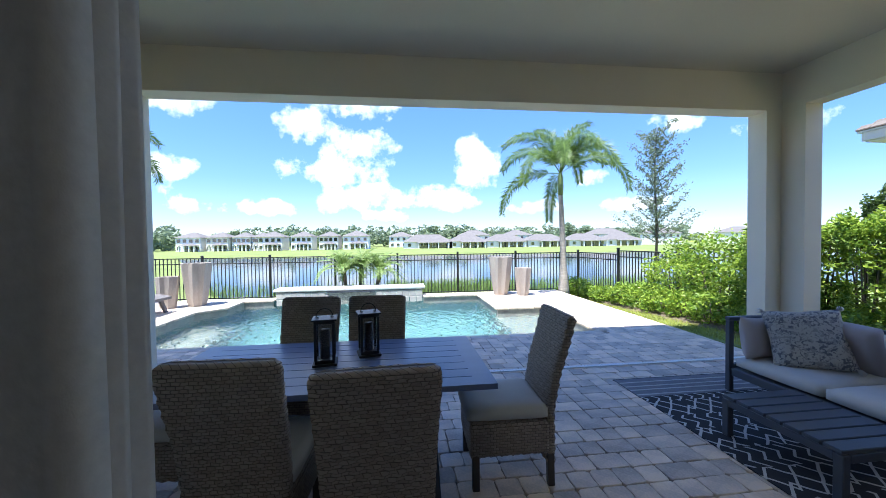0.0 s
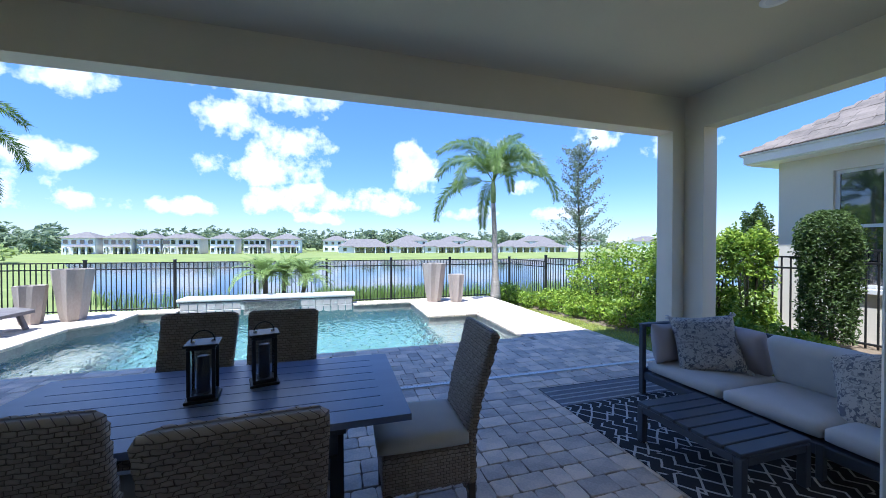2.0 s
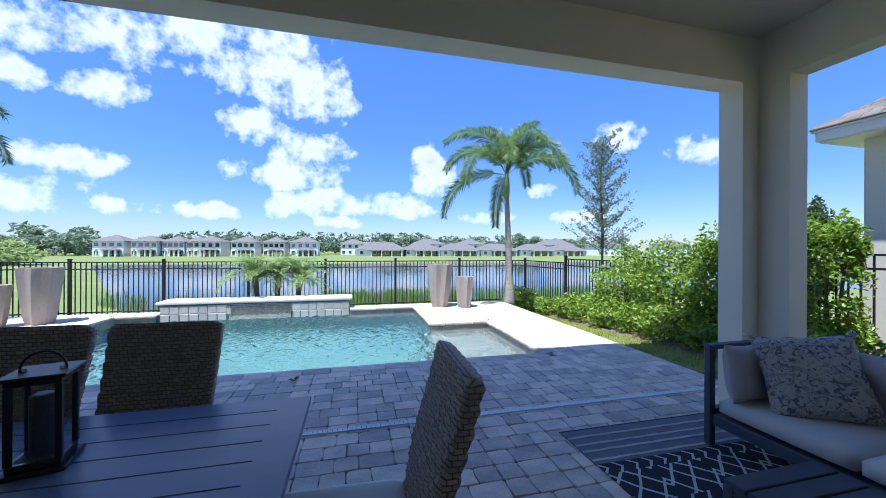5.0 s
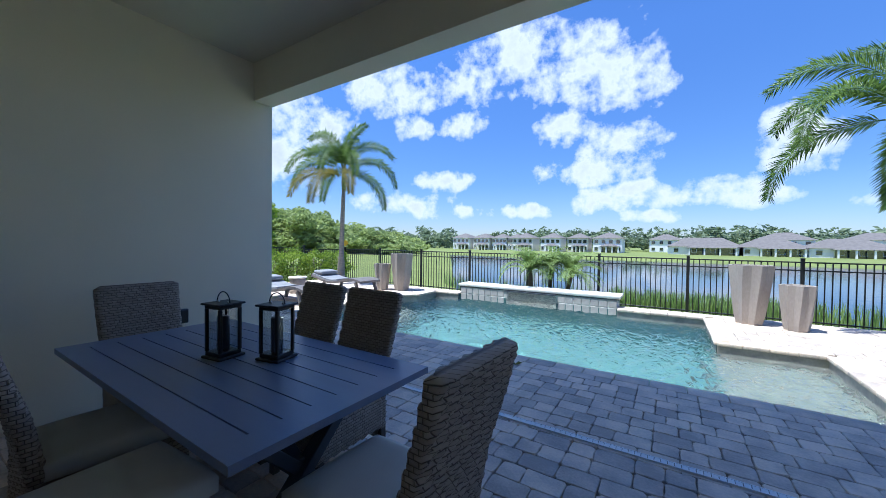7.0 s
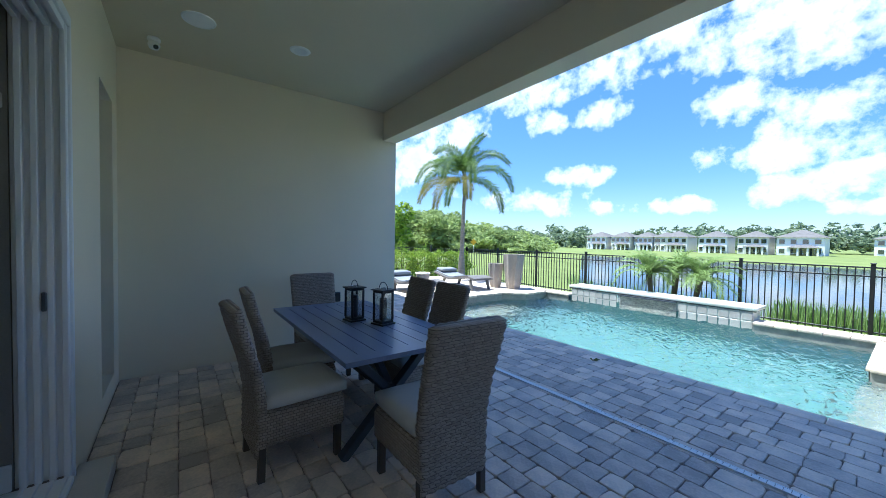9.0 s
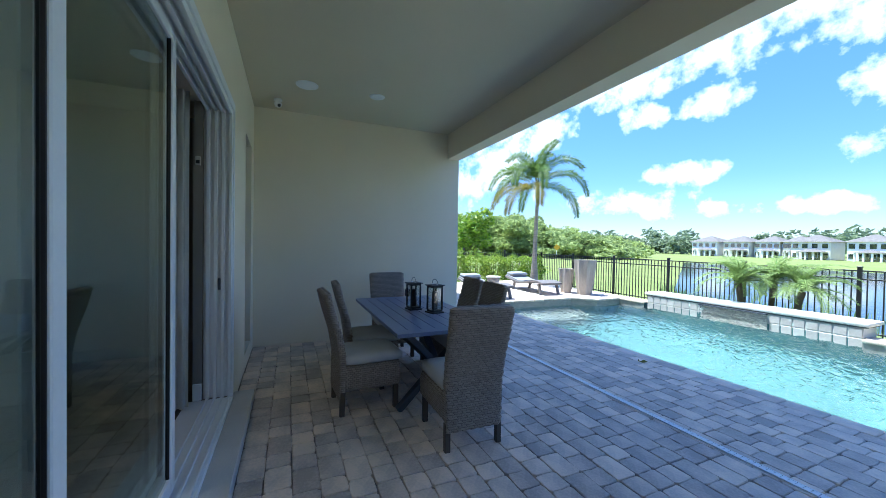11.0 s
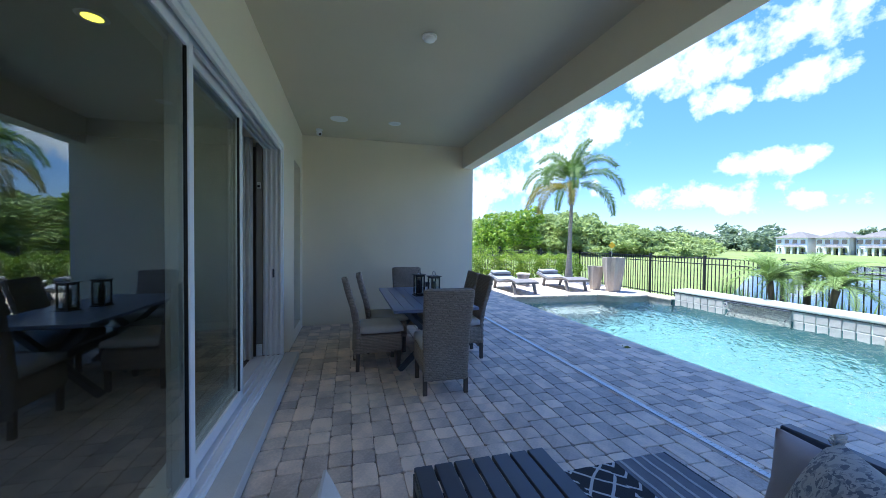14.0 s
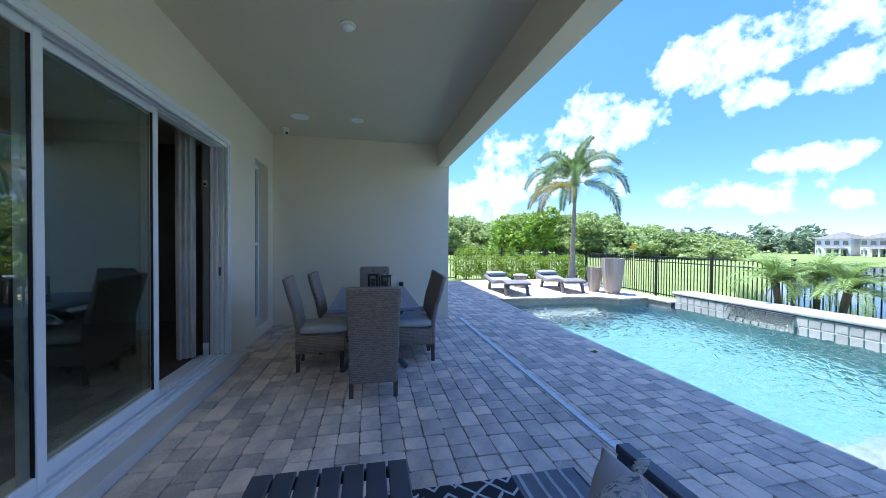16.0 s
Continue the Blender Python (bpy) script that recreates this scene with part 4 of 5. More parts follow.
part("lens", box(0.022, 0.03, -0.014, 0.014, 0.012, 0.04, 0.003), M["black"], sensor)

win = setting(thing("window_1", "tall narrow recessed window with white frame", "window"))
for x0, x1, z0, z1 in ((0.3, 0.35, 0.16, 2.62), (0.9, 0.95, 0.16, 2.62), (0.35, 0.9, 0.16, 0.22), (0.35, 0.9, 2.56, 2.62), (0.35, 0.9, 1.36, 1.41)):
    part("window_frame", box(x0, x1, -0.2, -0.13, z0, z1, 0.004), M["frame"], win)
for z0, z1 in ((0.22, 1.36), (1.41, 2.56)):
    g = part("pane", box(0.35, 0.9, -0.17, -0.163, z0, z1), M["glass"], win)
    g.visible_shadow = False

# curtain indoors
cv, cf = [], []
CURTAIN = [Vector(p) for p in ((1.86, -0.405), (2.15, -0.43), (2.17, -0.40), (2.105, -0.27))]
CLEN = [(b - a).length for a, b in zip(CURTAIN, CURTAIN[1:])]
for i in range(121):
    d = sum(CLEN) * i / 120
    for a, b, ln in zip(CURTAIN, CURTAIN[1:], CLEN):
        if d <= ln + 1e-6:
            break
        d -= ln
    p, way = a.lerp(b, min(d / ln, 1.0)), (b - a).normalized()
    for z in (0.13, 0.8, 1.6, 2.7):
        f = 0.021 * math.sin(i * 0.5 + 0.25 * z) + 0.006 * math.sin(i * 0.21 + z)
        cv.append((p.x - way.y * f, p.y + way.x * f, z))
for i in range(120):
    for j in range(3):
        k = i * 4 + j
        cf.append((k, k + 4, k + 5, k + 1))
curt = part("curtain", raw_mesh("curtain", cv, cf, True), M["curtain"])
tagged(curt, "pale full-length curtain gathered beside the open door", "curtain")
crod = thing("curtain_rod", "dark curtain rod above the sliding door indoors", "rod", pose(0, 0, 0))
part("pole", tube([(1.6, -0.4, 2.73), (6.0, -0.4, 2.73)], 0.014, 10), M["dark_metal"], crod)
for x in (1.65, 5.95):
    part("bracket", box(x - 0.01, x + 0.01, -0.405, -0.351 if x > 2 else -0.281, 2.72, 2.745, 0.002), M["dark_metal"], crod)

# ---- ceiling fixtures ----
def can_light(x, y, z, lit=False):
    ob = thing("recessed_light", "round white recessed ceiling light" if not lit else "lit warm recessed ceiling light indoors", "ceiling light", pose(x, y, z), "recessed lights")
    part("trim", lathe([(0.055, -0.001), (0.062, -0.008), (0.088, -0.008), (0.095, 0.0)], 28, False), M["fixture"], ob)
    em = M["frame"]
    if lit:
        em = bpy.data.materials.new("warm_lamp")
        em.use_nodes = True
        pb = em.node_tree.nodes["Principled BSDF"]
        pb.inputs["Emission Color"].default_value, pb.inputs["Emission Strength"].default_value = (1.0, 0.68, 0.04, 1), 2.2
        lamp = new("lamp", bpy.data.lights.new("lamp", "SPOT"))
        lamp.data.spot_size, lamp.data.spot_blend, lamp.data.shadow_soft_size, lamp.data.energy, lamp.data.color = radians(115), 0.6, 0.0, 5.0, (1.0, 0.9, 0.78)
        lamp.parent = ob
        lamp.location = (0, 0, -0.015)
    part("bulb", lathe([(0.001, -0.003), (0.05, -0.003), (0.06, -0.006)], 24, False), em, ob)
    return ob


can_light(1.02, 1.43, CEIL)
can_light(5.45, 1.37, CEIL)
can_light(3.4, -0.98, 3.0, True)
can_light(5.2, -0.98, 3.0, True)
sp = thing("ceiling_speaker", "flat round white ceiling speaker grille", "speaker", pose(1.0, 0.62, CEIL))
part("grille", lathe([(0.001, -0.012), (0.1, -0.011), (0.112, -0.006)], 32, False), M["fixture"], sp)
part("ring", lathe([(0.11, -0.001), (0.112, -0.01), (0.122, -0.008), (0.125, 0.0)], 32, False), M["fixture"], sp)
sd = thing("smoke_detector", "small round white smoke detector on the ceiling", "detector", pose(3.4, 1.43, CEIL))
part("base", lathe([(0.065, 0.0), (0.066, -0.012), (0.06, -0.016)], 28), M["fixture"], sd)
part("cover", lathe([(0.052, -0.014), (0.05, -0.034), (0.03, -0.042), (0.005, -0.043)], 28), M["fixture"], sd)
sc = thing("security_camera", "white dome security camera under the ceiling", "camera", pose(0.4, 0.3, CEIL))
part("mount", lathe([(0.05, 0.0), (0.052, -0.02), (0.03, -0.03)], 24), M["fixture"], sc)
part("ball", lathe([(0.008, -0.02), (0.036, -0.032), (0.048, -0.06), (0.036, -0.092), (0.006, -0.105)], 24), M["fixture"], sc)
part("lens", lathe([(0.02, -0.0), (0.02, 0.012), (0.012, 0.016)], 16), M["black"], sc, at=pose(0.026, 0.012, -0.082, 0, 120, 25))
ol = thing("wall_outlet", "dark outdoor socket box on the stucco wall", "socket", pose(0, 2.18, 0.64))
part("box", box(0, 0.05, -0.04, 0.04, -0.065, 0.065, 0.008, 2), M["dark_metal"], ol)
part("cover", box(0.05, 0.062, -0.034, 0.034, -0.058, 0.055, 0.005), M["black"], ol)

# ---- dining table ----
tb = thing("dining_table", "slatted metal dining table with crossed legs, sky reflection in its blue colour", "table", pose(1.888, 1.675, 0))
TX, TY, TH = 0.925, 0.465, 0.74
part("end_board", box(-TX, -TX + 0.115, -TY, TY, TH - 0.03, TH), M["table"], tb)
part("end_board", box(TX - 0.115, TX, -TY, TY, TH - 0.03, TH), M["table"], tb)
sw = (2 * TY) / 8
for k in range(8):
    part("slat", box(-TX + 0.115, TX - 0.115, -TY + k * sw + (0.0035 if k else 0), -TY + (k + 1) * sw - (0.0035 if k < 7 else 0), TH - 0.03, TH), M["table"], tb)
part("backing", box(-TX + 0.05, TX - 0.05, -TY + 0.05, TY - 0.05, TH - 0.045, TH - 0.031), M["dark_metal"], tb)
for sx in (-1, 1):
    part("leg", bar((sx * 0.6, -0.36, 0.0), (sx * 0.6, 0.33, TH - 0.05), 0.07, 0.05), M["dark_metal"], tb)
    part("leg", bar((sx * 0.57, 0.36, 0.0), (sx * 0.57, -0.33, TH - 0.05), 0.07, 0.05), M["dark_metal"], tb)
    part("apron", box(sx * 0.6 - 0.04, sx * 0.6 + 0.04, -0.4, 0.4, TH - 0.085, TH - 0.045, 0.004), M["dark_metal"], tb)
    part("brace", bar((sx * 0.56, 0, 0.38), (sx * 0.12, 0, TH - 0.05), 0.05, 0.05), M["dark_metal"], tb)
part("stretcher", box(-0.6, 0.6, -0.035, 0.035, 0.34, 0.41, 0.005), M["dark_metal"], tb)


# ---- wicker chairs ----
def woven(path, width, thick, cell=0.0165, amp=0.0052):
    """A thick woven panel along a side path of (y, z); width(k) gives its half width at k of the way up."""
    total = sum((Vector(b) - Vector(a)).length for a, b in zip(path, path[1:]))
    ns = int(total / cell)

    def at_s(s):
        for a, b in zip(path, path[1:]):
            d = (Vector(b) - Vector(a)).length
            if s <= d + 1e-6:
                return Vector(a).lerp(Vector(b), s / d), (Vector(b) - Vector(a)).normalized()
            s -= d
        return Vector(path[-1]), (Vector(path[-1]) - Vector(path[-2])).normalized()
    nu = int(2 * width(0.5) / cell)
    vs, fs = [], []
    for j in range(ns + 1):
        p, d = at_s(total * j / ns)
        nrm = Vector((-d.y, d.x))
        w = width(j / ns)
        ring = []
        for i in range(nu + 1):
            ring.append((i, 1))
        for i in range(nu, -1, -1):
            ring.append((i, -1))
        for i, side in ring:
            u = 2 * i / nu - 1
            edge = 1 - 0.35 * abs(u) ** 14
            off = side * (thick / 2 * edge + amp * (0.55 * (1 if j % 2 else -1) + 1.0 * math.sin(math.pi * (i / 2 + j // 2))) * 0.8 + amp * 0.6 * math.cos(math.pi * (i / 2 + j // 2)))
            q = p + nrm * off
            vs.append((u * w, q.x, q.y))
        m = 2 * (nu + 1)
        if j:
            a = (j - 1) * m
            b = j * m
            for i in range(m):
                fs.append((a + i, a + (i + 1) % m, b + (i + 1) % m, b + i))
    m = 2 * (nu + 1)
    for base in (0, ns * m):
        for i in range(nu):
            a, b = base + i, base + i + 1
            c, d = base + m - 2 - i, base + m - 1 - i
            fs.append((a, b, c, d) if base else (d, c, b, a))
    return raw_mesh("weave", vs, fs, True)


def soft_pad(w, d, h, name="pad"):
    """A cushion with bulging faces and a rounded rim."""
    bm = bmesh.new()
    n = 12
    top, bot = {}, {}
    for i in range(n + 1):
        for j in range(n + 1):
            u, v = 2 * i / n - 1, 2 * j / n - 1
            e = (1 - abs(u) ** 6) * (1 - abs(v) ** 6)
            t = 0.5 * h * (0.55 + 0.45 * max(0.0, e) ** 0.6)
            ins = 1 - 0.03 * (abs(u * v) ** 4)
            top[i, j] = bm.verts.new((u * w / 2 * ins, v * d / 2 * ins, t))
            bot[i, j] = bm.verts.new((u * w / 2 * ins, v * d / 2 * ins, -t))
    for i in range(n):
        for j in range(n):
            bm.faces.new((top[i, j], top[i + 1, j], top[i + 1, j + 1], top[i, j + 1]))
            bm.faces.new((bot[i, j + 1], bot[i + 1, j + 1], bot[i + 1, j], bot[i, j]))
    rim = [(i, 0) for i in range(n)] + [(n, j) for j in range(n)] + [(n - i, n) for i in range(n)] + [(0, n - j) for j in range(n)]
    for a, b in zip(rim, rim[1:] + rim[:1]):
        bm.faces.new((bot[a], bot[b], top[b], top[a]))
    for f in bm.faces:
        f.smooth = True
    return bm


chair = thing("dining_chair", "high-backed grey-brown wicker dining chair with pale seat cushion", "chair", pose(2.955, 1.665, 0, 0, 0, 88), "chairs round the table")
back_w = lambda k: 0.215 + 0.025 * k - 0.05 * max(0.0, (k - 0.975) / 0.025) ** 2 * 0.6
back = woven([(-0.255, 0.14), (-0.25, 0.46), (-0.285, 0.66), (-0.345, 0.86), (-0.385, 1.02)], back_w, 0.06)
part("backrest", back, M["wicker"], chair)
part("seat_apron", woven([(-0.235, 0.3), (0.235, 0.3)], lambda k: 0.225 + 0.015 * k, 0.22), M["wicker"], chair)
part("seat_cushion", soft_pad(0.47, 0.5, 0.1), M["cushion"], chair, "pale grey seat cushion", at=pose(0, 0.015, 0.455))
part("cushion_piping", tube([(0.23 * math.copysign(abs(math.cos(a)) ** 0.3, math.cos(a)), 0.015 + 0.245 * math.copysign(abs(math.sin(a)) ** 0.3, math.sin(a)), 0.432) for a in [i * 2 * math.pi / 32 for i in range(33)]], 0.005, 5), M["cushion"], chair)
for sx in (-1, 1):
    part("leg", bar((sx * 0.2, -0.255, 0), (sx * 0.2, -0.25, 0.2), 0.04, 0.04), M["wood_dark"], chair)
    part("leg", bar((sx * 0.205, 0.205, 0), (sx * 0.205, 0.205, 0.22), 0.042, 0.042), M["wood_dark"], chair)
for m in (pose(1.62, 1.27, 0, 0, 0, -2), pose(2.21, 1.1, 0, 0, 0, 3), pose(0.945, 1.69, 0, 0, 0, -91), pose(1.545, 2.15, 0, 0, 0, 177), pose(2.1, 2.12, 0, 0, 0, 178)):
    copy_thing(chair, m)


# ---- lanterns ----
def lantern(m):
    ob = thing("lantern", "black metal and glass candle lantern on the table", "lantern", m, "table lanterns")
    s, h = 0.052, 0.255
    part("base", box(-s - 0.02, s + 0.02, -s - 0.02, s + 0.02, 0, 0.014, 0.004), M["black"], ob)
    part("plinth", box(-s - 0.006, s + 0.006, -s - 0.006, s + 0.006, 0.014, 0.034, 0.003), M["black"], ob)
    for sx in (-1, 1):
        for sy in (-1, 1):
            part("post", box(sx * s - 0.008, sx * s + 0.008, sy * s - 0.008, sy * s + 0.008, 0.034, h, 0.002), M["black"], ob)
    for k in range(4):
        g = part("pane", box(-s + 0.008, s - 0.008, -0.0015, 0.0015, 0.036, h - 0.002), M["pane"], ob, at=pose(0, 0, 0, 0, 0, 90 * k) @ pose(0, s, 0))
        g.visible_shadow = False
    part("collar", box(-s - 0.008, s + 0.008, -s - 0.008, s + 0.008, h, h + 0.016, 0.003), M["black"], ob)
    part("roof", box(-s - 0.022, s + 0.022, -s - 0.022, s + 0.022, h + 0.018, h + 0.028, 0.004), M["black"], ob)
    for sx in (-1, 1):
        part("roof_peg", lathe([(0.006, h + 0.026), (0.006, h + 0.036), (0.002, h + 0.038)], 10), M["frame"], ob, at=pose(sx * 0.04, 0.0, 0))
    part("handle", tube([(0.05 * math.cos(a), 0, h + 0.028 + 0.055 * math.sin(a)) for a in [i * math.pi / 16 for i in range(17)]], 0.003, 6), M["black"], ob)
    part("candle_tube", lathe([(0.026, 0.034), (0.029, 0.04), (0.029, 0.21), (0.022, 0.214)], 20), M["dark_metal"], ob, "dark candle tube")
    return ob


lantern(pose(1.85, 1.66, TH, 0, 0, 8))
lantern(pose(2.1, 1.8, TH, 0, 0, 14))


# ---- seating corner ----
def pattern(name, dark, light, kx, ky, amp, line, band, axes=(0, 1)):
    """Woven zigzag bands in two colours."""
    m = bpy.data.materials.new(name)
    m.use_nodes = True
    nt = m.node_tree
    b = nt.nodes["Principled BSDF"]
    b.inputs["Roughness"].default_value = 0.95
    tc = nt.nodes.new("ShaderNodeTexCoord")
    nz = nt.nodes.new("ShaderNodeTexNoise")
    nz.inputs["Scale"].default_value = 9.0
    add = nt.nodes.new("ShaderNodeVectorMath")
    add.operation = "MULTIPLY_ADD"
    nt.links.new(nz.outputs["Color"], add.inputs[0])
    add.inputs[1].default_value = (0.035, 0.035, 0.035)
    nt.links.new(tc.outputs["Object"], add.inputs[2])
    sp3 = nt.nodes.new("ShaderNodeSeparateXYZ")
    nt.links.new(add.outputs[0], sp3.inputs[0])

    def mt(op, a, c=0.0, d=0.0):
        n = nt.nodes.new("ShaderNodeMath")
        n.operation = op
        for i, v in enumerate((a, c, d)):
            if isinstance(v, (int, float)):
                n.inputs[i].default_value = v
            else:
                nt.links.new(v, n.inputs[i])
        return n.outputs[0]
    X, Y = sp3.outputs[axes[0]], sp3.outputs[axes[1]]
    zig = mt("MULTIPLY", mt("PINGPONG", mt("MULTIPLY", X, kx), 0.5), amp)
    one = mt("LESS_THAN", mt("FRACT", mt("ADD", mt("MULTIPLY", Y, ky), zig)), line)
    zig2 = mt("MULTIPLY", mt("PINGPONG", mt("MULTIPLY", Y, kx * 0.37), 0.5), amp * 1.8)
    two = mt("LESS_THAN", mt("FRACT", mt("ADD", mt("MULTIPLY", X, ky * 0.7), zig2)), line * 0.75)
    two = mt("MAXIMUM", two, mt("LESS_THAN", mt("FRACT", mt("SUBTRACT", mt("MULTIPLY", X, ky * 0.55), zig2)), line * 0.6))
    sel = mt("LESS_THAN", mt("FRACT", mt("MULTIPLY", X, band)), 0.45)
    lines = mt("ADD", mt("MULTIPLY", one, sel), mt("MULTIPLY", two, mt("SUBTRACT", 1.0, sel)))
    mx = nt.nodes.new("ShaderNodeMix")
    mx.data_type = "RGBA"
    nt.links.new(lines, mx.inputs["Factor"])
    mx.inputs["A"].default_value, mx.inputs["B"].default_value = (*dark, 1), (*light, 1)
    nt.links.new(mx.outputs["Result"], b.inputs["Base Color"])
    fz = nt.nodes.new("ShaderNodeTexNoise")
    fz.inputs["Scale"].default_value = 350.0
    bp = nt.nodes.new("ShaderNodeBump")
    bp.inputs["Strength"].default_value, bp.inputs["Distance"].default_value = 0.5, 0.003
    nt.links.new(fz.outputs[0], bp.inputs["Height"])
    nt.links.new(bp.outputs[0], b.inputs["Normal"])
    return m


M["rug_field"] = pattern("rug_zigzag", (0.022, 0.023, 0.027), (0.52, 0.50, 0.47), 7.0, 9.0, 1.3, 0.2, 2.1, (1, 0))
M["rug_grey"] = material("rug_grey_band", (0.2, 0.2, 0.21), 0.95, color2=(0.14, 0.14, 0.15), scale=9, fine=300, bump=0.4)
M["rug_line"] = material("rug_pale_stripe", (0.5, 0.48, 0.45), 0.95, scale=9, fine=300, bump=0.4)
def kilim_cloth():
    """Cream cloth with uneven grey-blue leafy blots."""
    m = bpy.data.materials.new("kilim_pillow")
    m.use_nodes = True
    nt = m.node_tree
    b = nt.nodes["Principled BSDF"]
    b.inputs["Roughness"].default_value = 0.95
    tc, nz, add = [nt.nodes.new("ShaderNode" + k) for k in ("TexCoord", "TexNoise", "VectorMath")]
    nz.inputs["Scale"].default_value = 60.0
    add.operation = "MULTIPLY_ADD"
    nt.links.new(tc.outputs["Object"], nz.inputs["Vector"])
    nt.links.new(nz.outputs["Color"], add.inputs[0])
    add.inputs[1].default_value = (0.022, 0.022, 0.022)
    nt.links.new(tc.outputs["Object"], add.inputs[2])

    def mt(op, *vals):
        n = nt.nodes.new("ShaderNodeMath")
        n.operation = op
        for k, v in enumerate(vals):
            if isinstance(v, (int, float)):
                n.inputs[k].default_value = v
            else:
                nt.links.new(v, n.inputs[k])
        return n.outputs[0]

    def blots(scale, warp, level):
        n = nt.nodes.new("ShaderNodeTexNoise")
        n.inputs["Scale"].default_value, n.inputs["Detail"].default_value, n.inputs["Distortion"].default_value = scale, 1.5, warp
        nt.links.new(add.outputs[0], n.inputs["Vector"])
        return mt("GREATER_THAN", n.outputs[0], level)

    shape = mt("MAXIMUM", blots(21.0, 1.8, 0.57), mt("MULTIPLY", blots(36.0, 0.8, 0.56), 0.5))
    mx = nt.nodes.new("ShaderNodeMix")
    mx.data_type = "RGBA"
    nt.links.new(mt("MULTIPLY", shape, 0.85), mx.inputs["Factor"])
    mx.inputs["A"].default_value, mx.inputs["B"].default_value = (0.5, 0.47, 0.42, 1), (0.105, 0.115, 0.145, 1)
    nt.links.new(mx.outputs["Result"], b.inputs["Base Color"])
    fz = nt.nodes.new("ShaderNodeTexNoise")
    fz.inputs["Scale"].default_value = 220.0
    bp = nt.nodes.new("ShaderNodeBump")
    bp.inputs["Strength"].default_value, bp.inputs["Distance"].default_value = 0.7, 0.004
    nt.links.new(fz.outputs[0], bp.inputs["Height"])
    nt.links.new(bp.outputs[0], b.inputs["Normal"])
    return m


M["kilim"] = kilim_cloth()
rug = thing("rug", "black outdoor rug with white tribal zigzags and striped end", "rug", pose(0, 0, 0.001))
part("field", box(4.51, 6.38, 0.3, 2.46, 0, 0.009, 0.003), M["rug_field"], rug)
part("border", box(4.5, 6.39, 2.46, 2.87, 0, 0.008, 0.003), M["rug_grey"], rug)
for k, y in enumerate((2.5, 2.6, 2.68, 2.775)):
    vs, fs = [], []
    for i in range(61):
        xx = 4.505 + 1.88 * i / 60
        yy = y + 0.002 * math.sin(i * 0.9 + k)
        vs += [(xx, yy - 0.011, 0.0085), (xx, yy + 0.011, 0.0085), (xx, yy - 0.011, 0.0105), (xx, yy + 0.011, 0.0105)]
    for i in range(60):
        a = 4 * i
        fs += [(a + 2, a + 6, a + 7, a + 3), (a, a + 4, a + 6, a + 2), (a + 3, a + 7, a + 5, a + 1)]
    part("stripe", raw_mesh("stripe", vs, fs), M["rug_line"], rug)
part("edging", box(4.497, 6.393, 2.868, 2.882, 0, 0.009, 0.003), M["black"], rug)

ct = thing("coffee_table", "low dark grey slatted metal coffee table on the rug", "coffee table", pose(5.0, 1.44, 0.01))
CW, CD, CH = 0.3, 0.37, 0.3
for sx in (-1, 1):
    for sy in (-1, 1):
        part("leg", box(sx * (CW - 0.025) - 0.025, sx * (CW - 0.025) + 0.025, sy * (CD - 0.025) - 0.025, sy * (CD - 0.025) + 0.025, 0, CH - 0.03, 0.004), M["dark_metal"], ct)
    part("side_rail", box(sx * (CW - 0.014) - 0.014, sx * (CW - 0.014) + 0.014, -CD + 0.05, CD - 0.05, CH - 0.075, CH - 0.026, 0.003), M["dark_metal"], ct)
    part("end_rail", box(-CW + 0.05, CW - 0.05, sx * (CD - 0.014) - 0.014, sx * (CD - 0.014) + 0.014, CH - 0.075, CH - 0.026, 0.003), M["dark_metal"], ct)
cs = 2 * CD / 7
for k in range(7):
    part("slat", box(-CW, CW, -CD + k * cs + 0.006, -CD + (k + 1) * cs - 0.006, CH - 0.025, CH, 0.004), M["dark_metal"], ct)

SX0, SX1, SY0, SY1 = 5.45, 6.24, 0.62, 2.51
sofa = thing("sofa", "charcoal metal outdoor sofa with pale grey cushions", "sofa", pose(0, 0, 0.01))
for x in (SX0, SX1):
    part("arm_post", box(x - 0.025, x + 0.025, SY1 - 0.05, SY1, 0, 0.675, 0.006), M["dark_metal"], sofa)
    part("leg", box(x - 0.025, x + 0.025, SY0, SY0 + 0.05, 0, 0.68 if x == SX1 else 0.25, 0.006), M["dark_metal"], sofa)
part("arm_rail", box(SX0 - 0.028, SX1 + 0.028, SY1 - 0.053, SY1 + 0.003, 0.675, 0.71, 0.006), M["dark_metal"], sofa)
part("arm_lower_rail", box(SX0, SX1, SY1 - 0.045, SY1 - 0.005, 0.19, 0.235, 0.004), M["dark_metal"], sofa)
part("arm_brace", bar((SX0 + 0.02, SY1 - 0.025, 0.23), (SX0 + 0.4, SY1 - 0.025, 0.34), 0.03, 0.03), M["dark_metal"], sofa)
part("back_rail", box(SX1 - 0.025, SX1 + 0.025, SY0, SY1 - 0.055, 0.66, 0.695, 0.006), M["dark_metal"], sofa)
for k in range(12):
    y = SY0 + 0.13 + k * (SY1 - SY0 - 0.25) / 11
    part("back_slat", box(SX1 - 0.01, SX1 + 0.01, y - 0.015, y + 0.015, 0.27, 0.66, 0.003), M["dark_metal"], sofa)
part("seat_frame", box(SX0 - 0.01, SX1, SY0, SY1 - 0.05, 0.15, 0.226, 0.006), M["dark_metal"], sofa)
for y in (1.1, 1.72):
    part("mid_leg", box(SX0 - 0.02, SX0 + 0.025, y - 0.02, y + 0.02, 0, 0.23, 0.004), M["dark_metal"], sofa)
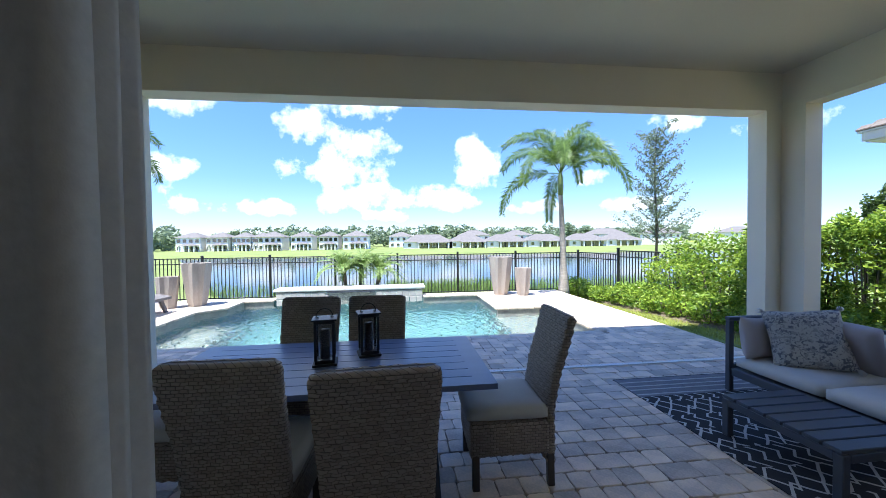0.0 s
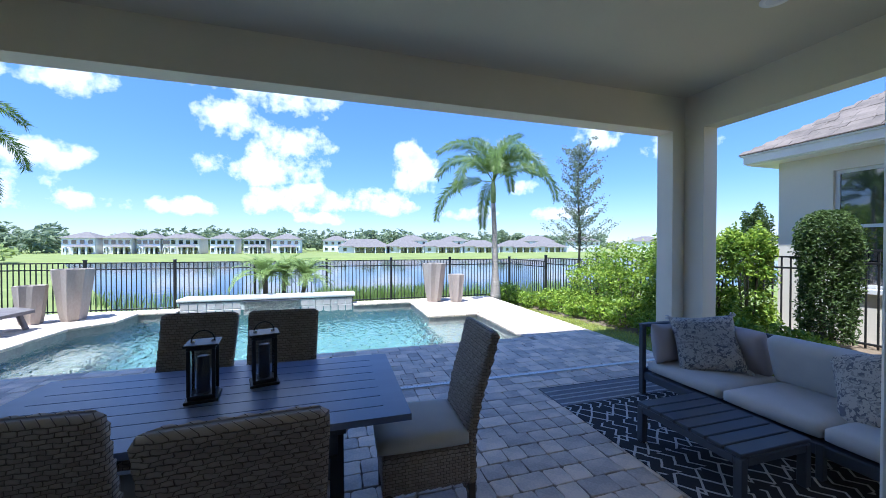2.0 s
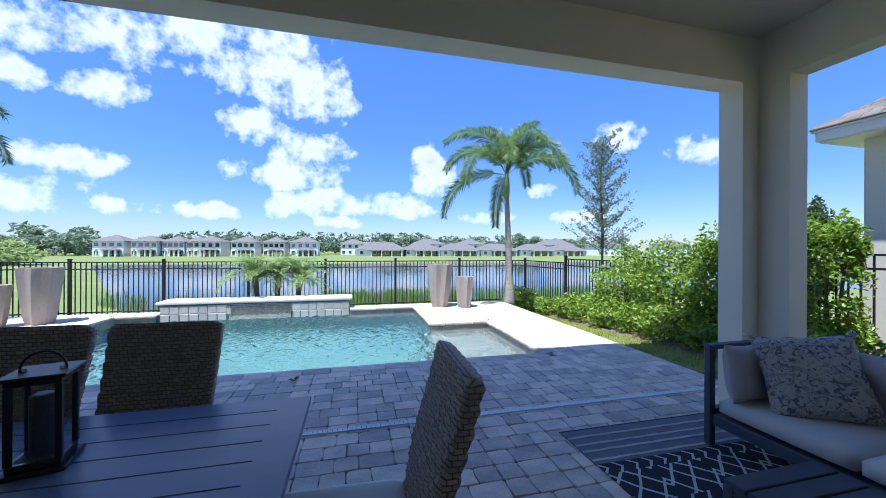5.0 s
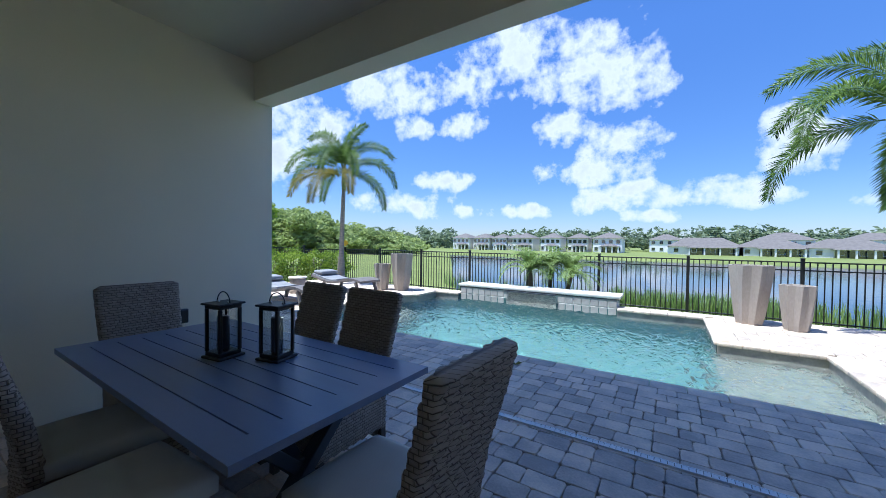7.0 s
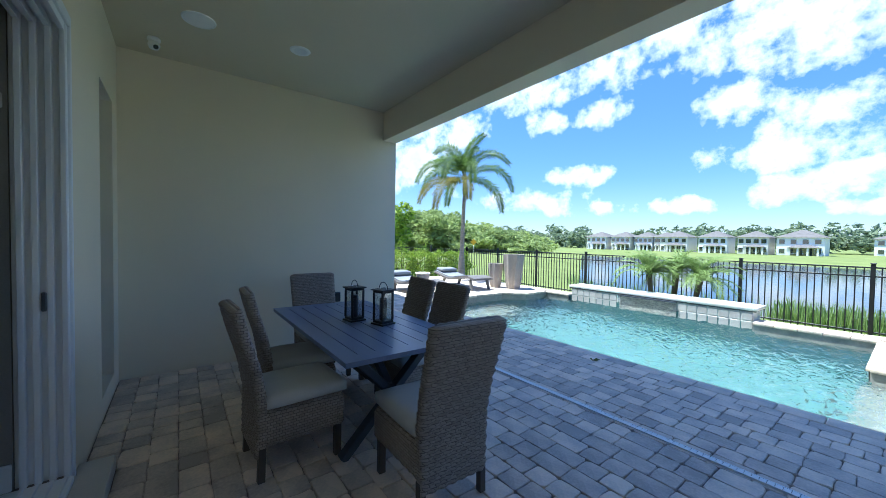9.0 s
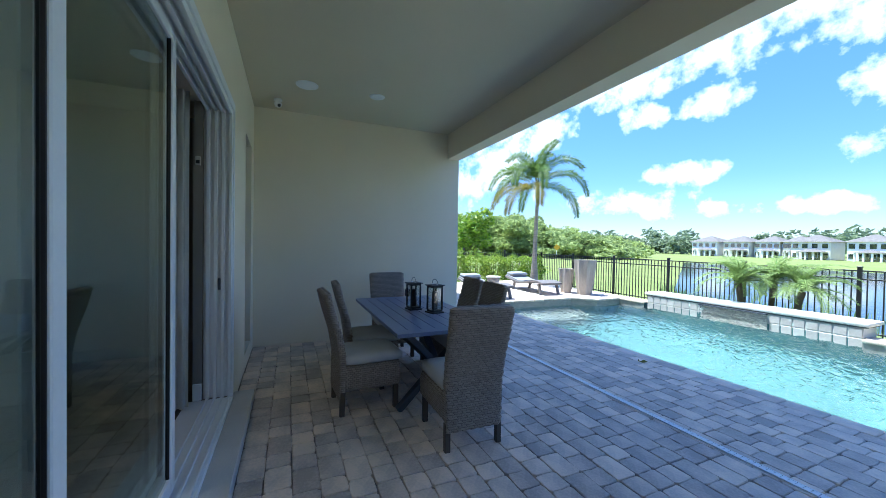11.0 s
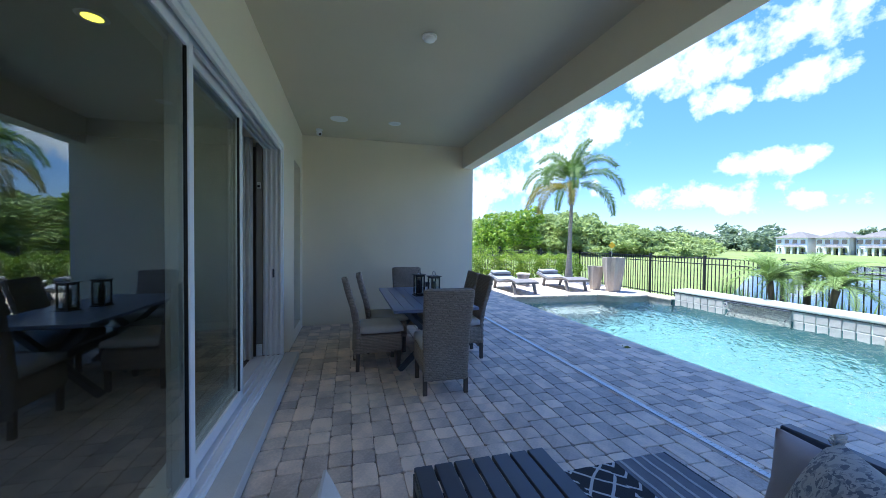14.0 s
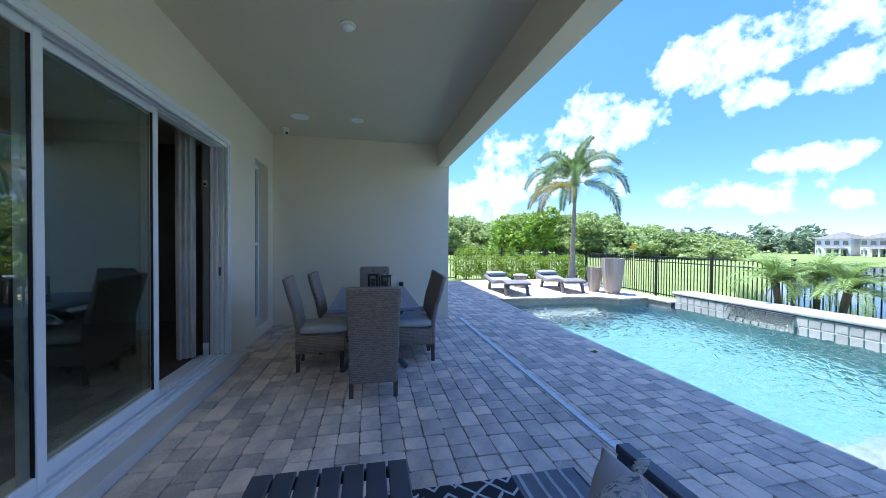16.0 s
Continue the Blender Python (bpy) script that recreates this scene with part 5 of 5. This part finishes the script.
for y0, y1 in ((0.63, 1.1), (1.1, 1.72), (1.72, 2.44)):
    part("seat_cushion", soft_pad(0.78, y1 - y0 - 0.006, 0.13), M["cushion"], sofa, "pale grey seat cushion", at=pose(SX0 + 0.39, (y0 + y1) / 2, 0.292))
for y0, y1 in ((0.63, 1.08), (1.1, 1.74)):
    part("back_cushion", soft_pad(0.4, y1 - y0 - 0.01, 0.17), M["cushion"], sofa, "pale grey back cushion", at=pose(SX1 - 0.15, (y0 + y1) / 2, 0.535, 0, 72, 0))
part("back_cushion", soft_pad(0.4, 0.6, 0.17), M["mauve"], sofa, "brown-grey back cushion", at=pose(SX1 - 0.15, 2.08, 0.535, 0, 72, 0))


def pillow(m, size, thick, mat, label, fringe=False):
    ob = thing("throw_pillow", label, "pillow", m, "pillows on the sofa")
    bm = bmesh.new()
    n = 14
    top, bot = {}, {}
    for i in range(n + 1):
        for j in range(n + 1):
            u, v = 2 * i / n - 1, 2 * j / n - 1
            t = thick / 2 * ((1 - u ** 4) * (1 - v ** 4)) ** 0.65 + 0.004
            t += 0.008 * math.sin(5 * u + 3 * v) * (1 - u * u) * (1 - v * v)
            pin = 1 - 0.07 * (1 - abs(v)) * abs(u) ** 3
            pin2 = 1 - 0.07 * (1 - abs(u)) * abs(v) ** 3
            top[i, j] = bm.verts.new((u * size / 2 * pin, v * size / 2 * pin2, t))
            bot[i, j] = bm.verts.new((u * size / 2 * pin, v * size / 2 * pin2, -t))
    for i in range(n):
        for j in range(n):
            bm.faces.new((top[i, j], top[i + 1, j], top[i + 1, j + 1], top[i, j + 1])).smooth = True
            bm.faces.new((bot[i, j + 1], bot[i + 1, j + 1], bot[i + 1, j], bot[i, j])).smooth = True
    rim = [(i, 0) for i in range(n)] + [(n, j) for j in range(n)] + [(n - i, n) for i in range(n)] + [(0, n - j) for j in range(n)]
    for a, b in zip(rim, rim[1:] + rim[:1]):
        bm.faces.new((bot[a], bot[b], top[b], top[a]))
    part("cover", bm, mat, ob)
    if fringe:
        r = random.Random(size)
        for sx in (-1, 1):
            for sy in (-1, 1):
                bmt = bmesh.new()
                for k in range(30):
                    a = r.uniform(0, 6.28)
                    tb2 = tube([(0, 0, 0), (0.016 * math.cos(a) + sx * 0.012, 0.016 * math.sin(a) + sy * 0.012, 0.012), (0.022 * math.cos(a) + sx * 0.024, 0.022 * math.sin(a) + sy * 0.024, -0.014)], 0.0025, 4)
                    me = mesh_of("tmp", tb2)
                    bmt.from_mesh(me)
                    bpy.data.meshes.remove(me)
                part("tassel", bmt, M["cushion"], ob, at=pose(sx * size * 0.47, sy * size * 0.47, 0))
    return ob


pillow(pose(5.64, 2.37, 0.54, 80, 3, 6), 0.38, 0.16, M["mauve"], "plain mauve-grey square throw pillow against the sofa arm")
pillow(pose(5.8, 2.1, 0.59, 64, -7, -38), 0.52, 0.16, M["kilim"], "cream and charcoal patterned pillow with tassels", True)
pillow(pose(5.9, 0.98, 0.56, 58, -18, -82), 0.56, 0.16, M["kilim"], "cream and charcoal patterned pillow with tassels", True)

pillow(pose(5.63, 0.7, 0.585, 99, 3, -6), 0.44, 0.14, M["cushion"], "plain pale grey throw pillow at the sofa end")


# ---- loungers and side table ----
def lounger(m):
    ob = thing("sun_lounger", "dark wicker wave-shaped sun lounger with pale pad", "lounger", m, "sun loungers")
    prof = []
    for i in range(33):
        s = i / 32
        z = 0.33 + 0.075 * math.sin(s * 7.2 + 0.25) * (1 - 0.35 * s) + 0.06 * max(0, s - 0.6)
        prof.append((s * 2.0, z))

    def strip(half, t0, t1, a, b):
        vs, fs = [], []
        for x, z in prof[a:b]:
            vs += [(x, -half, z + t0), (x, half, z + t0), (x, half, z + t1), (x, -half, z + t1)]
        for i in range(b - a - 1):
            for k in range(4):
                fs.append((4 * i + k, 4 * i + (k + 1) % 4, 4 * i + 4 + (k + 1) % 4, 4 * i + 4 + k))
        e = 4 * (b - a - 1)
        fs += [(3, 2, 1, 0), (e, e + 1, e + 2, e + 3)]
        return raw_mesh("strip", vs, fs)
    part("deck", strip(0.35, -0.055, 0, 0, 33), M["lounger"], ob)
    part("pad", strip(0.31, 0.002, 0.045, 15, 33), M["lounger_pad"], ob, "pale grey pad")
    part("headrest", soft_pad(0.34, 0.58, 0.11), M["lounger_pad"], ob, "pale rolled headrest", at=pose(1.8, 0, prof[29][1] + 0.1, 0, -4, 0))
    for x, k in ((0.16, 1), (1.5, -1)):
        for sy in (-1, 1):
            part("leg", bar((x - 0.06 * k, sy * 0.31, 0), (x + 0.06 * k, sy * 0.31, 0.31), 0.09, 0.05, 0.01), M["lounger"], ob)
    return ob


lounger(pose(-2.4, 5.55, 0, 0, 0, 180))
lounger(pose(-2.68, 7.4, 0, 0, 0, 178))
st = thing("side_table", "round pale stone side table between the loungers", "side table", pose(-4.35, 6.45, 0))
part("drum", lathe([(0.2, 0), (0.21, 0.02), (0.18, 0.2), (0.21, 0.38)], 28), M["planter"], st)
part("top", lathe([(0.225, 0.38), (0.23, 0.39), (0.23, 0.41), (0.22, 0.418)], 28), M["cap"], st)

dl = thing("dry_leaf", "small curled brown leaf lying on the pavers", "leaf", pose(2.36, 4.45, 0.004, 0, 0, 20))
part("blade", leaves("blade", np.array([(0, 0, 0.012), (0.05, 0.02, 0.012)]), 0.05, np.random.default_rng(3), 0.1), M["frond_old"], dl)

# ---- neighbouring house ----
nb = thing("neighbour_house", "beige stucco house with tan shingle hip roof and white fascia", "house", pose(0, 0, 0))
NX, NY, NZ = 9.68, 3.79, 2.9
nw = box(NX + 0.1, 19, -8, NY, -0.5, NZ)
for y0, y1, z0, z1 in ((-8, 2.3, -0.5, NZ), (3.1, NY, -0.5, NZ), (2.3, 3.1, -0.5, 0.9), (2.3, 3.1, 2.64, NZ)):
    box(NX, NX + 0.1, y0, y1, z0, z1, bm=nw)
part("wall", nw, M["house_beige"], nb)
part("soffit", box(NX - 0.3, 19.4, -8.4, NY + 0.3, NZ, NZ + 0.04), M["white"], nb)
part("fascia", box(NX - 0.34, 19.45, -8.45, NY + 0.34, NZ + 0.02, NZ + 0.17, 0.01), M["white"], nb, "white fascia board")
part("drip_edge", box(NX - 0.37, 19.47, -8.47, NY + 0.37, NZ + 0.15, NZ + 0.18, 0.004), M["white"], nb)
rb = bmesh.new()
EX, EY, EZ, RUN, pr = NX - 0.38, NY + 0.38, NZ + 0.18, 5.1, 3.2
q = [rb.verts.new(p) for p in ((EX, -8.5, EZ), (19.4, -8.5, EZ), (19.4, EY, EZ), (EX, EY, EZ), (EX + RUN, -8.5 + RUN, EZ + pr), (EX + RUN, EY - RUN, EZ + pr))]
for f in ((0, 4, 5, 3), (1, 2, 5, 4), (0, 1, 4), (2, 3, 5), (3, 2, 1, 0)):
    rb.faces.new([q[i] for i in f])
roofn = part("roof", rb, M["shingle_tan"], nb)
sr = random.Random(2)
cv, cf = [], []
for r in range(40):
    k = r / 46
    x, zz = EX - 0.01 + RUN * k, EZ + 0.002 + pr * k
    y, y1 = max(-3.5, -8.5 + RUN * k), EY - RUN * k
    y -= sr.uniform(0, 0.2)
    while y < y1:
        w, t = sr.uniform(0.14, 0.3), sr.uniform(0.008, 0.02)
        e = min(y + w - 0.004, y1)
        n0, dz = len(cv), 0.115 * pr / RUN
        cv += [(x, y, zz), (x, e, zz), (x + 0.115, e, zz + dz), (x + 0.115, y, zz + dz), (x, y, zz + t), (x, e, zz + t), (x + 0.115, e, zz + dz + t), (x + 0.115, y, zz + dz + t)]
        cf += [tuple(n0 + i for i in f) for f in ((4, 5, 6, 7), (0, 1, 5, 4), (1, 2, 6, 5), (2, 3, 7, 6), (3, 0, 4, 7))]
        y += w
tagged(part("shingle_course", raw_mesh("shingle_course", cv, cf), M["shingle_tan"], roofn), kind="stuff")
wn = bmesh.new()
for y0, y1, z0, z1 in ((2.3, 2.35, 0.9, 2.64), (3.05, 3.1, 0.9, 2.64), (2.35, 3.05, 0.9, 0.95), (2.35, 3.05, 2.59, 2.64), (2.35, 3.05, 1.77, 1.82)):
    box(NX + 0.05, NX + 0.098, y0 + 0.001, y1 - 0.001, z0 + 0.001, z1 - 0.001, bm=wn)
wn = part("window", wn, M["white"], nb)
for z0, z1 in ((1.82, 2.59), (0.95, 1.77)):
    part("pane", box(NX + 0.07, NX + 0.09, 2.35, 3.05, z0, z1), M["far_glass"], wn)
part("window_sill", box(NX - 0.05, NX + 0.09, 2.26, 3.14, 0.82, 0.9, 0.01), M["white"], nb)
bv, bf = [], []
br = random.Random(12)
for i in range(61):
    yy = -7 + 11.4 * i / 60
    for j in range(6):
        xx = 8.9 + (NX - 8.86) * j / 5
        if j == 0:
            xx += br.uniform(-0.08, 0.08)
        bv.append((xx, yy, ground_z(xx, yy) + (0.006 if j in (0,) else 0.05) + br.uniform(0, 0.02)))
for i in range(60):
    for j in range(5):
        n0 = i * 6 + j
        bf.append((n0, n0 + 1, n0 + 7, n0 + 6))
setting(part("ground_bed", raw_mesh("ground_bed", bv, bf), M["mulch"]), "brown mulch bed along the neighbouring wall", "mulch")

# ---- road sign ----
for x, y in ((-46, 45.5), (-64, 29)):
    sg = thing("road_sign", "yellow diamond warning sign on a post", "sign", pose(x, y, ground_z(x, y), 0, 0, 45), "road signs")
    part("pole", tube([(0, 0, 0), (0, 0, 1.9)], 0.035, 8), M["frame"], sg)
    part("plate", box(-0.42, 0.42, -0.02, 0.02, -0.42, 0.42, 0.02), M["sign"], sg, at=pose(0, -0.05, 2.1, 0, 45, 0))

# ---- terrace details: drain, coping, pavers ----
drain = thing("floor_drain", "white slotted drain strip set in the pavers", "drain", pose(0, 3.3, 0))
for y in (-0.023, 0.023):
    part("rim", box(0.02, DX1 - 0.05, y - 0.0035, y + 0.0035, -0.02, 0.0105), M["white"], drain)
part("channel", box(0.02, DX1 - 0.05, -0.019, 0.019, -0.0205, 0.003), M["black"], drain)
bars = bmesh.new()
x = 0.03
while x < DX1 - 0.06:
    box(x, x + 0.032, -0.019, 0.019, -0.012, 0.0095, bm=bars)
    x += 0.036
tagged(part("grate", bars, M["white"], drain), kind="stuff")

floor = bpy.data.objects["floor"]
pr2 = random.Random(21)


def paver_mesh(lx, ly, seed, lift=0.0):
    r = random.Random(seed)
    bm = bmesh.new()
    g, e = 0.0012, 0.0045
    lowz, top = -0.0215, 0.0
    a = [(-lx / 2 + g, -ly / 2 + g), (lx / 2 - g, -ly / 2 + g), (lx / 2 - g, ly / 2 - g), (-lx / 2 + g, ly / 2 - g)]
    ring = []
    for i in range(4):
        p, c, q = Vector(a[i - 1]), Vector(a[i]), Vector(a[(i + 1) % 4])
        cut = r.uniform(0.008, 0.018)
        ring += [c + (p - c).normalized() * cut, c + (q - c).normalized() * cut, (c + q) / 2]
    j = [(x + r.uniform(-0.005, 0.005), y + r.uniform(-0.005, 0.005)) for x, y in ring]
    lo = [bm.verts.new((x, y, lowz)) for x, y in j]
    up = [bm.verts.new((x, y, top - 0.0048 + r.uniform(-0.0015, 0.0008))) for x, y in j]
    hi = [bm.verts.new((x * (1 - e * 2 / lx), y * (1 - e * 2 / ly), top + r.uniform(-0.002, 0.0015))) for x, y in j]
    for i in range(12):
        k = (i + 1) % 12
        bm.faces.new((lo[i], lo[k], up[k], up[i]))
        bm.faces.new((up[i], up[k], hi[k], hi[i])).smooth = True
    bm.faces.new(hi)
    return bm


UNIT = 0.077
SHAPES = ((2, 2), (3, 2), (2, 1), (1, 2), (1, 1))
shared, field_v, field_f = {}, [], []
for sh in SHAPES:
    for k in range(5):
        me = mesh_of("paver", paver_mesh(sh[0] * UNIT, sh[1] * UNIT, k * 7 + sh[0] * 31 + sh[1]))
        me.materials.append(M["paver"])
        shared[sh, k] = me


def open_cell(i, j):
    """Whether a terrace cell is free for a paver."""
    x, y = DX0 + (i + 0.5) * UNIT, 0.01 + (j + 0.5) * UNIT
    if y > DY1 - 0.04 or x > DX1 - 0.04 or (x < 0.0 and y < YB1) or (y < 0.16 and 1.7 < x < 6.15):
        return False
    return not in_pool(x, y, 0.12)


NI, NJ = int((DX1 - DX0) / UNIT) + 1, int(DY1 / UNIT) + 1
taken = {(i, j) for i in range(NI) for j in range(NJ) if not open_cell(i, j)}
taken |= {(i, NJ) for i in range(NI + 3)} | {(i, NJ + 1) for i in range(NI + 3)} | {(i, NJ + 2) for i in range(NI + 3)} | {(NI + k, j) for k in range(3) for j in range(NJ + 3)}
count = 0
for j in range(NJ):
    for i in range(NI):
        if (i, j) in taken:
            continue
        order = [(3, 2), (2, 2), (2, 2)]
        pr2.shuffle(order)
        for w, h in order + [(2, 1), (1, 2), (1, 1)]:
            cells = [(i + a, j + b) for a in range(w) for b in range(h)]
            if not any(c in taken for c in cells):
                break
        taken.update(cells)
        xc, yc = DX0 + (i + w / 2) * UNIT, 0.01 + (j + h / 2) * UNIT
        m = pose(xc, yc, pr2.uniform(-0.002, 0.002), 0, 0, pr2.choice((0, 180)))
        k = pr2.randrange(5)
        if count < 300 and 2.4 < xc < 6.3 and 0.6 < yc < 4.4:
            part("paver", shared[(w, h), k], M["paver"], floor, at=m)
            count += 1
        else:
            base = len(field_v)
            me = shared[(w, h), k]
            field_v += [tuple(m @ v.co) for v in me.vertices]
            field_f += [tuple(base + q for q in p.vertices) for p in me.polygons]
tagged(part("paver_field", raw_mesh("paver_field", field_v, field_f), M["paver_far"], floor), kind="stuff")

cop = mesh_of("coping_stone", box(-0.152, 0.152, -0.1, 0.1, -0.05, 0.004, 0.012, 2))
cop.materials.append(M["paver"])
for i in range(len(POOL)):
    a, b = Vector((*POOL[i], 0)), Vector((*POOL[(i + 1) % len(POOL)], 0))
    if max(a.y, b.y) > 9.0:
        continue
    for p, q2 in ((a, b),):
        ln = (q2 - p).length
        n = max(1, round(ln / 0.31))
        d = (q2 - p).normalized()
        out = Vector((d.y, -d.x, 0))
        ang = math.degrees(math.atan2(d.y, d.x))
        for k in range(n):
            c = p + d * (ln * (k + 0.5) / n) + out * 0.065
            part("coping_stone", cop, M["paver"], floor, at=pose(c.x, c.y, 0, 0, 0, ang) @ Matrix.Diagonal((ln / n / 0.31, 1, 1, 1)))
